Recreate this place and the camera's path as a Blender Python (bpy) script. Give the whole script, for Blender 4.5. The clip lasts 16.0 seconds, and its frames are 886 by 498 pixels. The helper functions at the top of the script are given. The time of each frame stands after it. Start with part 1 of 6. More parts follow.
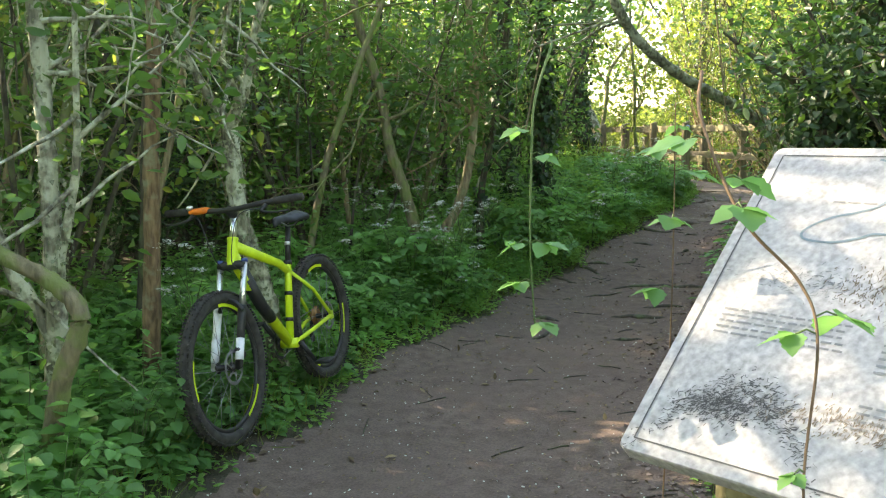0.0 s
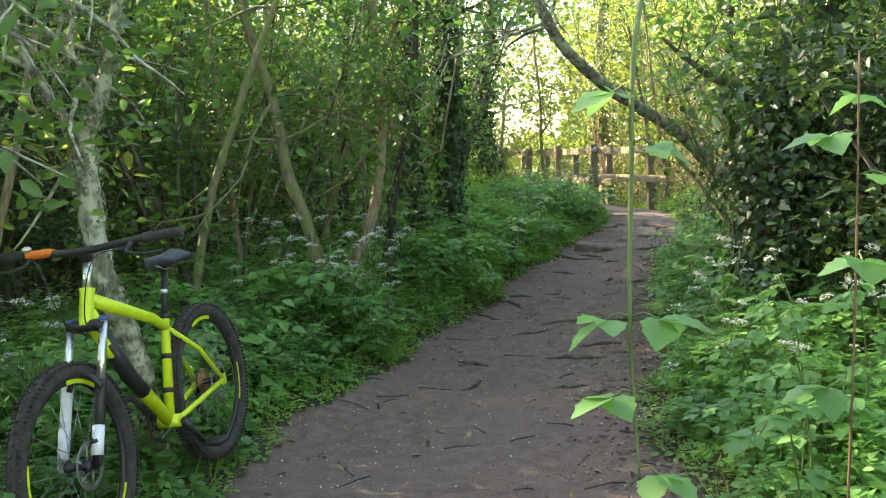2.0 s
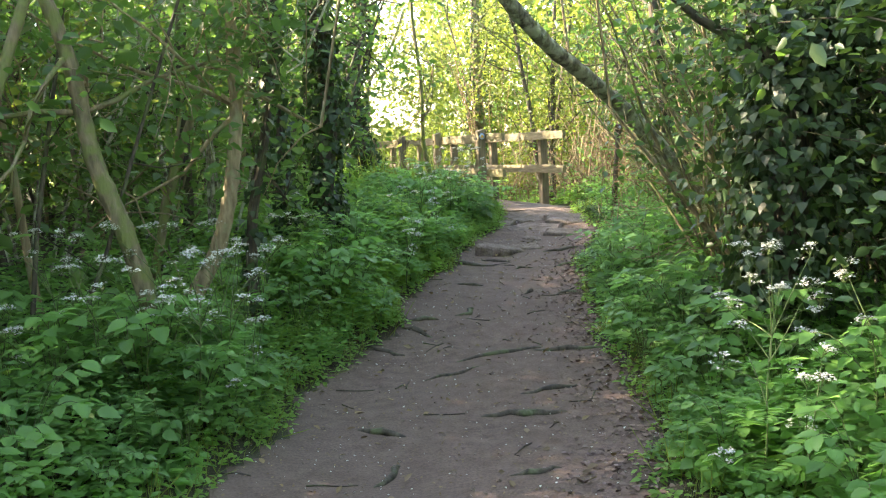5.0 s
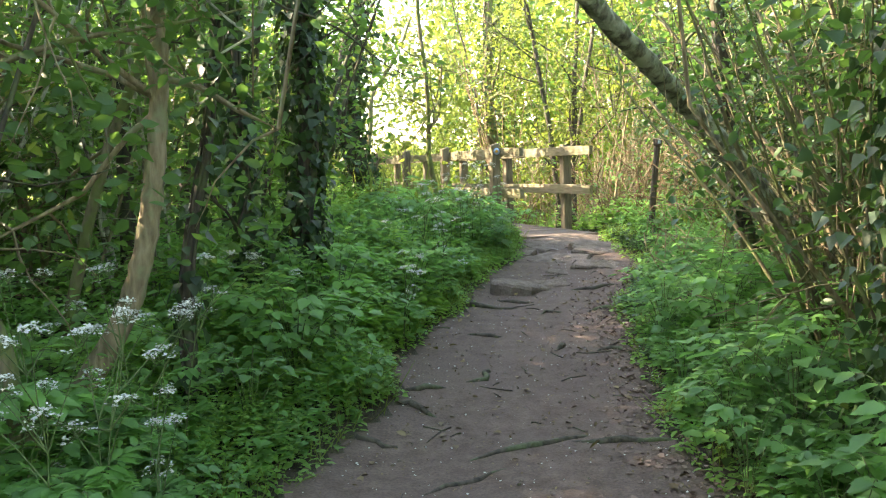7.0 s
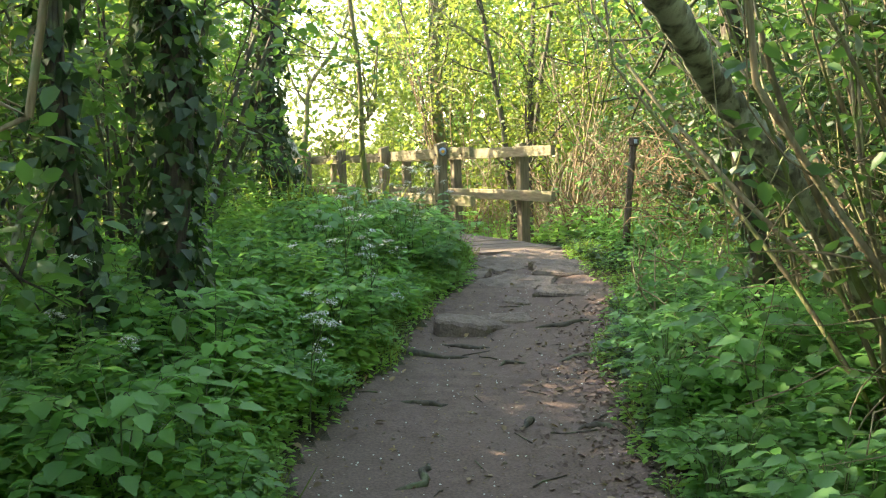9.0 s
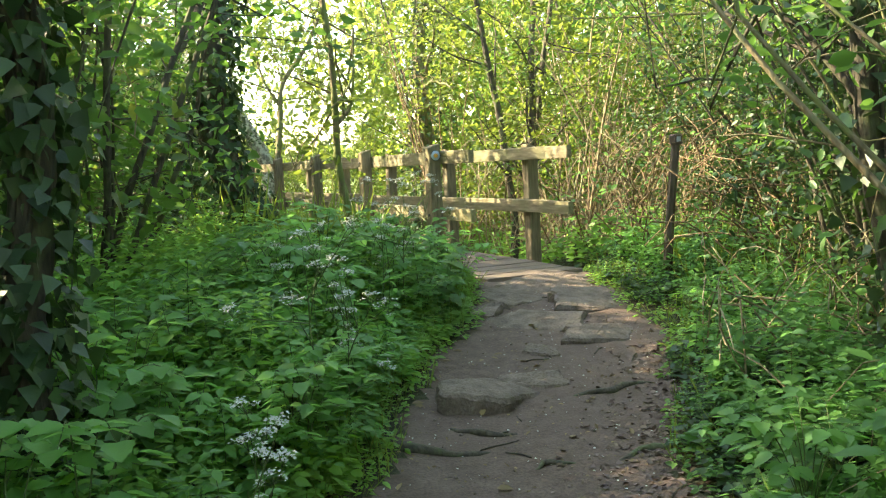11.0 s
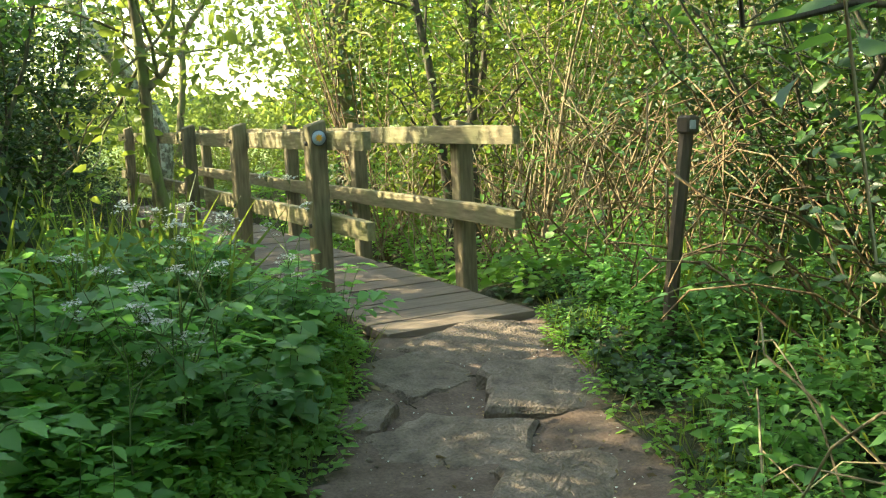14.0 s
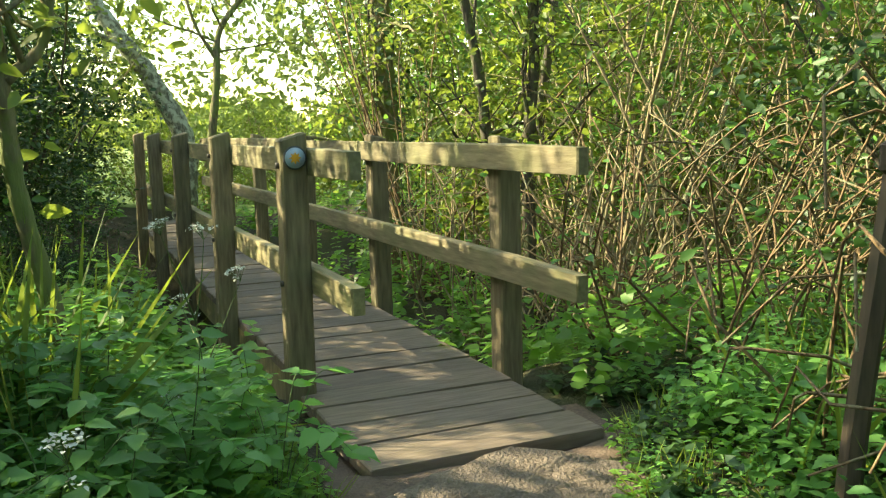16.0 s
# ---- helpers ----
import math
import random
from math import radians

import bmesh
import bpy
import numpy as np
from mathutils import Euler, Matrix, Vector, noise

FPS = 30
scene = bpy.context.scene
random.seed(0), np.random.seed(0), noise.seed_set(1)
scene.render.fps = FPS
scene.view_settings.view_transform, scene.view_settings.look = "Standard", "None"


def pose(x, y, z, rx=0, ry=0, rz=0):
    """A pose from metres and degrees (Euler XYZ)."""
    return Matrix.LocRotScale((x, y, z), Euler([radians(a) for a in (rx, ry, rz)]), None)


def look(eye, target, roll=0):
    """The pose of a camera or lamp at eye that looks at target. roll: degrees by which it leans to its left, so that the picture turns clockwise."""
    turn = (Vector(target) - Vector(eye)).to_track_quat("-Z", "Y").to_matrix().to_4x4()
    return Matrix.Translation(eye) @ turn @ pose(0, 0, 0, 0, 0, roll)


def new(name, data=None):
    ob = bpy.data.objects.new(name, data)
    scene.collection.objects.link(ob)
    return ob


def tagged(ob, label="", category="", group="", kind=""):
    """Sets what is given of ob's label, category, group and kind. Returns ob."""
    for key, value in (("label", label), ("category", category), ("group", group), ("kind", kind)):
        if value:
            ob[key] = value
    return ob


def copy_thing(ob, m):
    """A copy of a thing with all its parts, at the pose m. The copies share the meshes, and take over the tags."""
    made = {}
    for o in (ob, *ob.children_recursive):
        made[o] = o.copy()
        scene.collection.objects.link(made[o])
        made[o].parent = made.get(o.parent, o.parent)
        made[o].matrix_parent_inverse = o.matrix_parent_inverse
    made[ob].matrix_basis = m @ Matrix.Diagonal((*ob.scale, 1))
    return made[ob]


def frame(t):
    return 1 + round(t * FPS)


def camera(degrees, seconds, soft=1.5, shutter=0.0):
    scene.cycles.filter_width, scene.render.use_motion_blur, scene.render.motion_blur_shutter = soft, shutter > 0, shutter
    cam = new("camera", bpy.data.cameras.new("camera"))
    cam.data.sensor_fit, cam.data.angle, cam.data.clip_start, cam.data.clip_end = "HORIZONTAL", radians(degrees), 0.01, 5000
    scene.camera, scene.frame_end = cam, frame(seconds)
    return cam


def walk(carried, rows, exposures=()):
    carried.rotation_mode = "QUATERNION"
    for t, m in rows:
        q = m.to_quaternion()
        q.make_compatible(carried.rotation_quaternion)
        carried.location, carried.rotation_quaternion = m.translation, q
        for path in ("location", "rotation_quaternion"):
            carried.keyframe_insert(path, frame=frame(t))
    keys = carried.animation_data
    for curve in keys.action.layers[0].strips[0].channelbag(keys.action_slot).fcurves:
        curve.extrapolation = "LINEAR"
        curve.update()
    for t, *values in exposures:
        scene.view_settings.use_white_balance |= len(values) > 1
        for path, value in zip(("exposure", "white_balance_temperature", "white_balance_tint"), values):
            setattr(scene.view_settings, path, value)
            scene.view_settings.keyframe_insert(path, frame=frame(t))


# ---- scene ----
cam = camera(52.9, 16.0, 1.2)
PATH = [
    (0, (-0.013, 0.053, 1.449), (-0.029, 2.035, 1.184), -0.9),
    (0.5, (-0.029, 0.283, 1.444), (-0.013, 2.271, 1.225), -0.3),
    (1, (-0.118, 0.488, 1.441), (0.066, 2.468, 1.223), -1.5),
    (1.5, (-0.177, 0.718, 1.418), (0.074, 2.691, 1.2), -2.6),
    (2, (-0.144, 0.972, 1.39), (0.085, 2.948, 1.183), -1.6),
    (2.5, (-0.153, 1.225, 1.338), (0.1, 3.197, 1.128), -1.7),
    (3, (-0.163, 1.526, 1.33), (0.2, 3.481, 1.113), -2.7),
    (3.5, (-0.144, 1.822, 1.314), (0.255, 3.771, 1.119), -2.3),
    (4, (-0.161, 2.107, 1.299), (0.27, 4.047, 1.076), -2.7),
    (4.2, (-0.166, 2.22, 1.3), (0.311, 4.147, 1.056), -3.2),
    (6.3, (0.224, 3.898, 1.294), (0.804, 5.803, 1.109), -1.7),
    (6.5, (0.261, 3.99, 1.296), (0.794, 5.909, 1.108), -1.6),
    (7, (0.331, 4.322, 1.281), (0.862, 6.241, 1.095), -1.7),
    (7.5, (0.465, 4.634, 1.303), (1.074, 6.528, 1.094), -2.4),
    (8, (0.639, 4.961, 1.31), (1.196, 6.874, 1.141), -1.4),
    (8.5, (0.699, 5.347, 1.33), (1.288, 7.25, 1.148), -1.8),
    (9, (0.857, 5.764, 1.324), (1.497, 7.649, 1.13), -1.5),
    (9.5, (0.982, 6.159, 1.332), (1.608, 8.05, 1.147), -1.2),
    (9.7, (1.019, 6.322, 1.329), (1.684, 8.2, 1.155), -1.4),
    (11.8, (1.587, 7.676, 1.412), (2.25, 9.547, 1.166), -2.8),
    (12, (1.69, 7.786, 1.396), (2.337, 9.659, 1.127), -1.4),
    (12.5, (1.853, 8.204, 1.429), (2.556, 10.053, 1.14), -1.8),
    (13, (2.121, 8.551, 1.43), (2.802, 10.403, 1.102), 0.2),
    (13.5, (2.285, 8.955, 1.504), (2.951, 10.814, 1.185), 0.4),
    (14, (2.482, 9.357, 1.534), (3.231, 11.187, 1.235), -2.2),
    (14.5, (2.686, 9.685, 1.589), (3.405, 11.526, 1.285), -1.8),
    (15, (2.943, 10.053, 1.583), (3.592, 11.919, 1.274), -1.2),
    (15.5, (3.062, 10.406, 1.599), (3.752, 12.26, 1.309), -2.1),
    (16, (3.229, 10.788, 1.545), (3.841, 12.672, 1.269), -1.1),
]
walk(cam, [(t, look(eye, target, roll)) for t, eye, target, roll in PATH], [(0, 3.0, 8500, 12), (1.5, 2.95, 8300, 15), (2.5, 3.35, 8200, 18), (4, 3.4, 8200, 20), (6.5, 3.43, 8200, 19), (9.5, 3.15, 8500, 11), (12.5, 2.92, 9000, 1), (14.5, 2.65, 9000, -4), (16, 2.45, 9200, -5)])

# ---- light ----
SUN_DIR = Vector((-0.80, 0.42, 0.52)).normalized()
world = bpy.data.worlds.new("world")
scene.world = world
world.use_nodes = True
wn = world.node_tree.nodes
sky = wn.new("ShaderNodeTexSky")
sky.sky_type, sky.sun_disc = "NISHITA", False
sky.sun_elevation = math.asin(SUN_DIR.z)
sky.sun_rotation = math.atan2(SUN_DIR.x, SUN_DIR.y)
world.node_tree.links.new(sky.outputs["Color"], wn["Background"].inputs["Color"])
wn["Background"].inputs["Strength"].default_value = 0.14
sun = new("sun", bpy.data.lights.new("sun", "SUN"))
sun.data.energy, sun.data.angle, sun.data.color = 3.1, radians(0.6), (1.0, 0.93, 0.80)
sun.matrix_world = look(SUN_DIR * 50, (0, 0, 0))

# ---- materials ----
def material(name):
    m = bpy.data.materials.new(name)
    m.use_nodes = True
    nt = m.node_tree
    return m, nt, nt.nodes["Principled BSDF"]


def rgba(c):
    return (*c, 1.0)


def noise_node(nt, scale, detail=4.0, coords=None):
    n = nt.nodes.new("ShaderNodeTexNoise")
    n.inputs["Scale"].default_value, n.inputs["Detail"].default_value = scale, detail
    if coords is not None:
        nt.links.new(coords, n.inputs["Vector"])
    return n


def ramp(nt, fac, stops):
    r = nt.nodes.new("ShaderNodeValToRGB")
    while len(r.color_ramp.elements) < len(stops):
        r.color_ramp.elements.new(0.5)
    for e, (p, c) in zip(r.color_ramp.elements, stops):
        e.position, e.color = p, rgba(c)
    nt.links.new(fac, r.inputs["Fac"])
    return r


def mix_colour(nt, fac, a, b, blend="MIX"):
    n = nt.nodes.new("ShaderNodeMix")
    n.data_type, n.blend_type = "RGBA", blend
    for sock, v in ((n.inputs[0], fac), (n.inputs[6], a), (n.inputs[7], b)):
        if isinstance(v, bpy.types.NodeSocket):
            nt.links.new(v, sock)
        else:
            sock.default_value = v if not isinstance(v, tuple) else rgba(v)
    return n.outputs[2]


def bump(nt, bsdf, height, strength, distance=0.01):
    b = nt.nodes.new("ShaderNodeBump")
    b.inputs["Strength"].default_value, b.inputs["Distance"].default_value = strength, distance
    nt.links.new(height, b.inputs["Height"])
    nt.links.new(b.outputs["Normal"], bsdf.inputs["Normal"])


def leaf_material(name, dark, light, through_colour, share=0.45, rough=0.5, patch=1.2):
    """Leaves: a shade of their own each, patches of older and younger growth, light that comes through."""
    m, nt, bsdf = material(name)
    geo = nt.nodes.new("ShaderNodeNewGeometry")
    tone = ramp(nt, geo.outputs["Random Per Island"], [(0.0, dark), (0.55, tuple((a + b) / 2 for a, b in zip(dark, light))), (1.0, light)])
    big = noise_node(nt, patch, 2.0, geo.outputs["Position"])
    r2 = ramp(nt, big.outputs["Fac"], [(0.3, (0.72, 0.74, 0.80)), (0.7, (1.12, 1.08, 0.92))])
    col = mix_colour(nt, 1.0, tone.outputs["Color"], r2.outputs["Color"], "MULTIPLY")
    nt.links.new(col, bsdf.inputs["Base Color"])
    bsdf.inputs["Roughness"].default_value = rough
    fine = noise_node(nt, 90.0, 2.0, geo.outputs["Position"])
    bump(nt, bsdf, fine.outputs["Fac"], 0.25, 0.004)
    tr = nt.nodes.new("ShaderNodeBsdfTranslucent")
    tcol = mix_colour(nt, 1.0, r2.outputs["Color"], through_colour, "MULTIPLY")
    nt.links.new(tcol, tr.inputs["Color"])
    ms = nt.nodes.new("ShaderNodeMixShader")
    ms.inputs["Fac"].default_value = share
    nt.links.new(bsdf.outputs["BSDF"], ms.inputs[1])
    nt.links.new(tr.outputs["BSDF"], ms.inputs[2])
    nt.links.new(ms.outputs["Shader"], nt.nodes["Material Output"].inputs["Surface"])
    return m


def bark_material(name, a, b, lichen, amount=0.5, scale=18.0):
    m, nt, bsdf = material(name)
    tc = nt.nodes.new("ShaderNodeTexCoord")
    mp = nt.nodes.new("ShaderNodeMapping")
    mp.inputs["Scale"].default_value = (1, 1, 0.22)
    nt.links.new(tc.outputs["Object"], mp.inputs["Vector"])
    n1 = noise_node(nt, scale * 2.2, 6.0, mp.outputs["Vector"])
    base = ramp(nt, n1.outputs["Fac"], [(0.32, a), (0.68, b)])
    n2 = noise_node(nt, scale * 0.55, 5.0, tc.outputs["Object"])
    mask = ramp(nt, n2.outputs["Fac"], [(0.62 - 0.3 * amount, (0, 0, 0)), (0.72 - 0.3 * amount + 0.04, (1, 1, 1))])
    col = mix_colour(nt, mask.outputs["Color"], base.outputs["Color"], lichen)
    nt.links.new(col, bsdf.inputs["Base Color"])
    bsdf.inputs["Roughness"].default_value = 0.9
    bump(nt, bsdf, n1.outputs["Fac"], 0.8, 0.02)
    return m


def plain(name, colour, rough=0.5, metal=0.0, wear=0.12, scale=30.0):
    """Paint, plastic or metal with slight soiling."""
    m, nt, bsdf = material(name)
    tc = nt.nodes.new("ShaderNodeTexCoord")
    n = noise_node(nt, scale, 5.0, tc.outputs["Object"])
    r = ramp(nt, n.outputs["Fac"], [(0.3, tuple(c * (1 - wear * 2) for c in colour)), (0.65, colour)])
    nt.links.new(r.outputs["Color"], bsdf.inputs["Base Color"])
    rr = ramp(nt, n.outputs["Fac"], [(0.3, (min(1, rough + 0.2),) * 3), (0.7, (rough,) * 3)])
    nt.links.new(rr.outputs["Color"], bsdf.inputs["Roughness"])
    bsdf.inputs["Metallic"].default_value = metal
    return m


def wood_material(name, a, b, green, algae=0.4, per_piece=True, stretch=(14, 14, 1.6)):
    m, nt, bsdf = material(name)
    tc = nt.nodes.new("ShaderNodeTexCoord")
    mp = nt.nodes.new("ShaderNodeMapping")
    mp.inputs["Scale"].default_value = stretch
    nt.links.new(tc.outputs["Object"], mp.inputs["Vector"])
    grain = noise_node(nt, 4.0, 8.0, mp.outputs["Vector"])
    base = ramp(nt, grain.outputs["Fac"], [(0.3, a), (0.7, b)])
    spots = noise_node(nt, 5.0, 6.0, tc.outputs["Object"])
    mask = ramp(nt, spots.outputs["Fac"], [(0.5 - 0.2 * algae, (0, 0, 0)), (0.75, (algae,) * 3)])
    col = mix_colour(nt, mask.outputs["Color"], base.outputs["Color"], green)
    if per_piece:
        info = nt.nodes.new("ShaderNodeObjectInfo")
        tone = ramp(nt, info.outputs["Random"], [(0.0, (0.78, 0.78, 0.78)), (1.0, (1.12, 1.1, 1.06))])
        col = mix_colour(nt, 1.0, col, tone.outputs["Color"], "MULTIPLY")
    nt.links.new(col, bsdf.inputs["Base Color"])
    bsdf.inputs["Roughness"].default_value = 0.85
    bump(nt, bsdf, grain.outputs["Fac"], 0.6, 0.006)
    return m


def soil_material(name, a, b, c, scale=6.0, bumpy=0.7):
    m, nt, bsdf = material(name)
    geo = nt.nodes.new("ShaderNodeNewGeometry")
    n1 = noise_node(nt, scale * 0.16, 4.0, geo.outputs["Position"])
    n2 = noise_node(nt, scale * 2.0, 8.0, geo.outputs["Position"])
    n3 = noise_node(nt, scale * 14.0, 4.0, geo.outputs["Position"])
    base = ramp(nt, n2.outputs["Fac"], [(0.3, a), (0.7, b)])
    mask = ramp(nt, n1.outputs["Fac"], [(0.40, (0, 0, 0)), (0.66, (0.85, 0.85, 0.85))])
    col = mix_colour(nt, mask.outputs["Color"], base.outputs["Color"], c)
    fine = ramp(nt, n3.outputs["Fac"], [(0.3, (0.72, 0.72, 0.72)), (0.7, (1.2, 1.2, 1.2))])
    col = mix_colour(nt, 1.0, col, fine.outputs["Color"], "MULTIPLY")
    nt.links.new(col, bsdf.inputs["Base Color"])
    bsdf.inputs["Roughness"].default_value = 0.95
    both = nt.nodes.new("ShaderNodeMath")
    both.operation = "ADD"
    nt.links.new(n2.outputs["Fac"], both.inputs[0])
    nt.links.new(n3.outputs["Fac"], both.inputs[1])
    bump(nt, bsdf, both.outputs["Value"], bumpy, 0.02)
    return m


LEAF_HERB = leaf_material("leaf_herb", (0.075, 0.20, 0.06), (0.165, 0.385, 0.115), (0.31, 0.70, 0.17), 0.46)
LEAF_HERB_LIGHT = leaf_material("leaf_herb_light", (0.068, 0.185, 0.058), (0.145, 0.335, 0.105), (0.25, 0.56, 0.16), 0.44)
LEAF_BANK = leaf_material("leaf_bank", (0.095, 0.23, 0.052), (0.19, 0.39, 0.095), (0.38, 0.70, 0.14), 0.48)
LEAF_TREE = leaf_material("leaf_tree", (0.035, 0.10, 0.028), (0.095, 0.205, 0.06), (0.20, 0.42, 0.08), 0.42, 0.45, 0.7)
# Yellower, brighter copy of the tree leaf: sunlight put into its colour.
LEAF_SUNNY = leaf_material("leaf_sunlit", (0.055, 0.115, 0.023), (0.145, 0.215, 0.048), (0.33, 0.43, 0.08), 0.48, 0.45, 0.7)
LEAF_IVY = leaf_material("leaf_ivy", (0.014, 0.045, 0.018), (0.055, 0.12, 0.042), (0.08, 0.17, 0.03), 0.22, 0.45)
LICHEN = leaf_material("lichen_tuft", (0.14, 0.16, 0.10), (0.36, 0.39, 0.27), (0.2, 0.22, 0.14), 0.2, 0.9)
LEAF_DRY = leaf_material("leaf_dry", (0.10, 0.065, 0.035), (0.34, 0.26, 0.15), (0.25, 0.18, 0.08), 0.2, 0.8)
LEAF_PALE = leaf_material("leaf_pale", (0.07, 0.13, 0.04), (0.16, 0.22, 0.07), (0.34, 0.42, 0.13), 0.5, 0.5, 0.7)
GRASS_BLADE = leaf_material("grass_blade", (0.05, 0.12, 0.02), (0.16, 0.25, 0.06), (0.35, 0.45, 0.08), 0.4)
STEM_GREEN = plain("stem_green", (0.10, 0.16, 0.05), 0.6)
STEM_BROWN = plain("stem_brown", (0.16, 0.10, 0.06), 0.8)
PETAL = plain("petal_white", (0.60, 0.62, 0.55), 0.7, 0.0, 0.05)
BARK_LICHEN = bark_material("bark_lichen", (0.075, 0.068, 0.05), (0.26, 0.25, 0.18), (0.46, 0.475, 0.36), 0.6, 26.0)
BARK_BROWN = bark_material("bark_brown", (0.10, 0.062, 0.035), (0.27, 0.18, 0.10), (0.24, 0.24, 0.15), 0.25, 24)
BARK_DARK = bark_material("bark_dark", (0.035, 0.03, 0.024), (0.10, 0.085, 0.06), (0.10, 0.12, 0.06), 0.4)
BARK_MOSS = bark_material("bark_moss", (0.10, 0.085, 0.05), (0.24, 0.20, 0.12), (0.15, 0.18, 0.06), 0.6)
BARK_PALE = bark_material("bark_pale_twig", (0.16, 0.12, 0.07), (0.36, 0.29, 0.18), (0.24, 0.25, 0.14), 0.3)
SOIL_PATH = soil_material("trodden_soil", (0.098, 0.064, 0.049), (0.178, 0.125, 0.099), (0.136, 0.094, 0.075), 6.0, 0.35)
SOIL_WOOD = soil_material("woodland_soil", (0.035, 0.028, 0.018), (0.09, 0.07, 0.045), (0.05, 0.06, 0.025), 7.0, 1.0)
FIELD = soil_material("meadow_grass", (0.10, 0.19, 0.04), (0.20, 0.30, 0.08), (0.24, 0.30, 0.10), 2.0, 1.0)
STONE = soil_material("flat_stone", (0.125, 0.094, 0.074), (0.275, 0.215, 0.175), (0.17, 0.128, 0.102), 6.0, 0.8)
WOOD_RAIL = wood_material("weathered_rail", (0.20, 0.165, 0.095), (0.42, 0.36, 0.23), (0.17, 0.20, 0.08), 0.55)
WOOD_DECK = wood_material("weathered_deck", (0.13, 0.098, 0.078), (0.22, 0.172, 0.143), (0.17, 0.15, 0.10), 0.3, True, (1.6, 14, 14))
WOOD_BEAM = wood_material("weathered_beam", (0.15, 0.122, 0.072), (0.31, 0.262, 0.165), (0.17, 0.20, 0.08), 0.55, True, (14, 1.6, 14))
WOOD_POST = wood_material("weathered_post", (0.12, 0.092, 0.058), (0.28, 0.225, 0.145), (0.12, 0.14, 0.06), 0.5)
WOOD_STAKE = wood_material("dark_stake", (0.055, 0.04, 0.03), (0.13, 0.095, 0.07), (0.08, 0.09, 0.05), 0.3)

# ---- mesh helpers ----
rng = np.random.default_rng(7)


def raw_mesh(name, verts, loops, sizes, mat, smooth=True):
    """A mesh from arrays: corners, face loops, loops per face."""
    me = bpy.data.meshes.new(name)
    verts, loops, sizes = np.asarray(verts, np.float32), np.asarray(loops, np.int32).ravel(), np.asarray(sizes, np.int32)
    me.vertices.add(len(verts))
    me.vertices.foreach_set("co", verts.ravel())
    me.loops.add(len(loops))
    me.loops.foreach_set("vertex_index", loops)
    me.polygons.add(len(sizes))
    me.polygons.foreach_set("loop_start", np.concatenate(([0], np.cumsum(sizes)[:-1])).astype(np.int32))
    me.polygons.foreach_set("use_smooth", np.full(len(sizes), smooth))
    me.update(calc_edges=True)
    me.validate()
    for one in (mat if isinstance(mat, (list, tuple)) else [mat]):
        me.materials.append(one)
    return me


class Soup:
    """Gathers pieces of one mesh."""

    def __init__(self):
        self.v, self.l, self.s, self.n = [], [], [], 0

    def add(self, verts, faces):
        verts = np.asarray(verts, float)
        for f in faces:
            self.l.extend(int(i) + self.n for i in f)
            self.s.append(len(f))
        self.v.append(verts)
        self.n += len(verts)
        return self

    def tube(self, pts, radii, sides=6, cap=True):
        pts = np.asarray(pts, float)
        radii = np.broadcast_to(np.asarray(radii, float), (len(pts),))
        t = np.gradient(pts, axis=0)
        t /= np.linalg.norm(t, axis=1)[:, None] + 1e-9
        ref = np.array((0.0, 0.0, 1.0)) if abs(t[:, 2]).mean() < 0.8 else np.array((1.0, 0.0, 0.0))
        a = np.cross(t, ref)
        a /= np.linalg.norm(a, axis=1)[:, None] + 1e-9
        b = np.cross(t, a)
        ang = np.arange(sides) * 2 * np.pi / sides
        ring = np.cos(ang)[None, :, None] * a[:, None, :] + np.sin(ang)[None, :, None] * b[:, None, :]
        v = (pts[:, None, :] + radii[:, None, None] * ring).reshape(-1, 3)
        f = []
        for i in range(len(pts) - 1):
            for k in range(sides):
                k2 = (k + 1) % sides
                f.append((i * sides + k, i * sides + k2, (i + 1) * sides + k2, (i + 1) * sides + k))
        if cap:
            f.append(tuple(range(sides))[::-1])
            f.append(tuple((len(pts) - 1) * sides + k for k in range(sides)))
        return self.add(v, f)

    def box(self, centre, size, rot=None, bevel=0.0, taper=1.0):
        """A box with chamfered long edges (an octagonal section along its longest side) or plain."""
        sx, sy, sz = (s / 2 for s in size)
        if bevel <= 0:
            v = np.array([(x * sx, y * sy, z * sz) for z in (-1, 1) for x, y in ((-1, -1), (1, -1), (1, 1), (-1, 1))])
            f = [(3, 2, 1, 0), (4, 5, 6, 7), (0, 1, 5, 4), (1, 2, 6, 5), (2, 3, 7, 6), (3, 0, 4, 7)]
        else:
            ring = [(-sx + bevel, -sy), (sx - bevel, -sy), (sx, -sy + bevel), (sx, sy - bevel), (sx - bevel, sy), (-sx + bevel, sy), (-sx, sy - bevel), (-sx, -sy + bevel)]
            v, f = [], []
            for z, k in ((-sz, 1 - bevel / sx), (-sz + bevel, 1.0), (sz - bevel, 1.0), (sz, 1 - bevel / sx)):
                v += [(x * k, y * k, z) for x, y in ring]
            for i in range(3):
                f += [(i * 8 + k, i * 8 + (k + 1) % 8, (i + 1) * 8 + (k + 1) % 8, (i + 1) * 8 + k) for k in range(8)]
            f += [tuple(range(8))[::-1], tuple(range(24, 32))]
            v = np.array(v)
        if rot is not None:
            v = v @ np.array(rot.to_3x3()).T
        return self.add(v + np.asarray(centre, float), f)

    def mesh(self, name, mat, smooth=True):
        return raw_mesh(name, np.concatenate(self.v), self.l, self.s, mat, smooth)


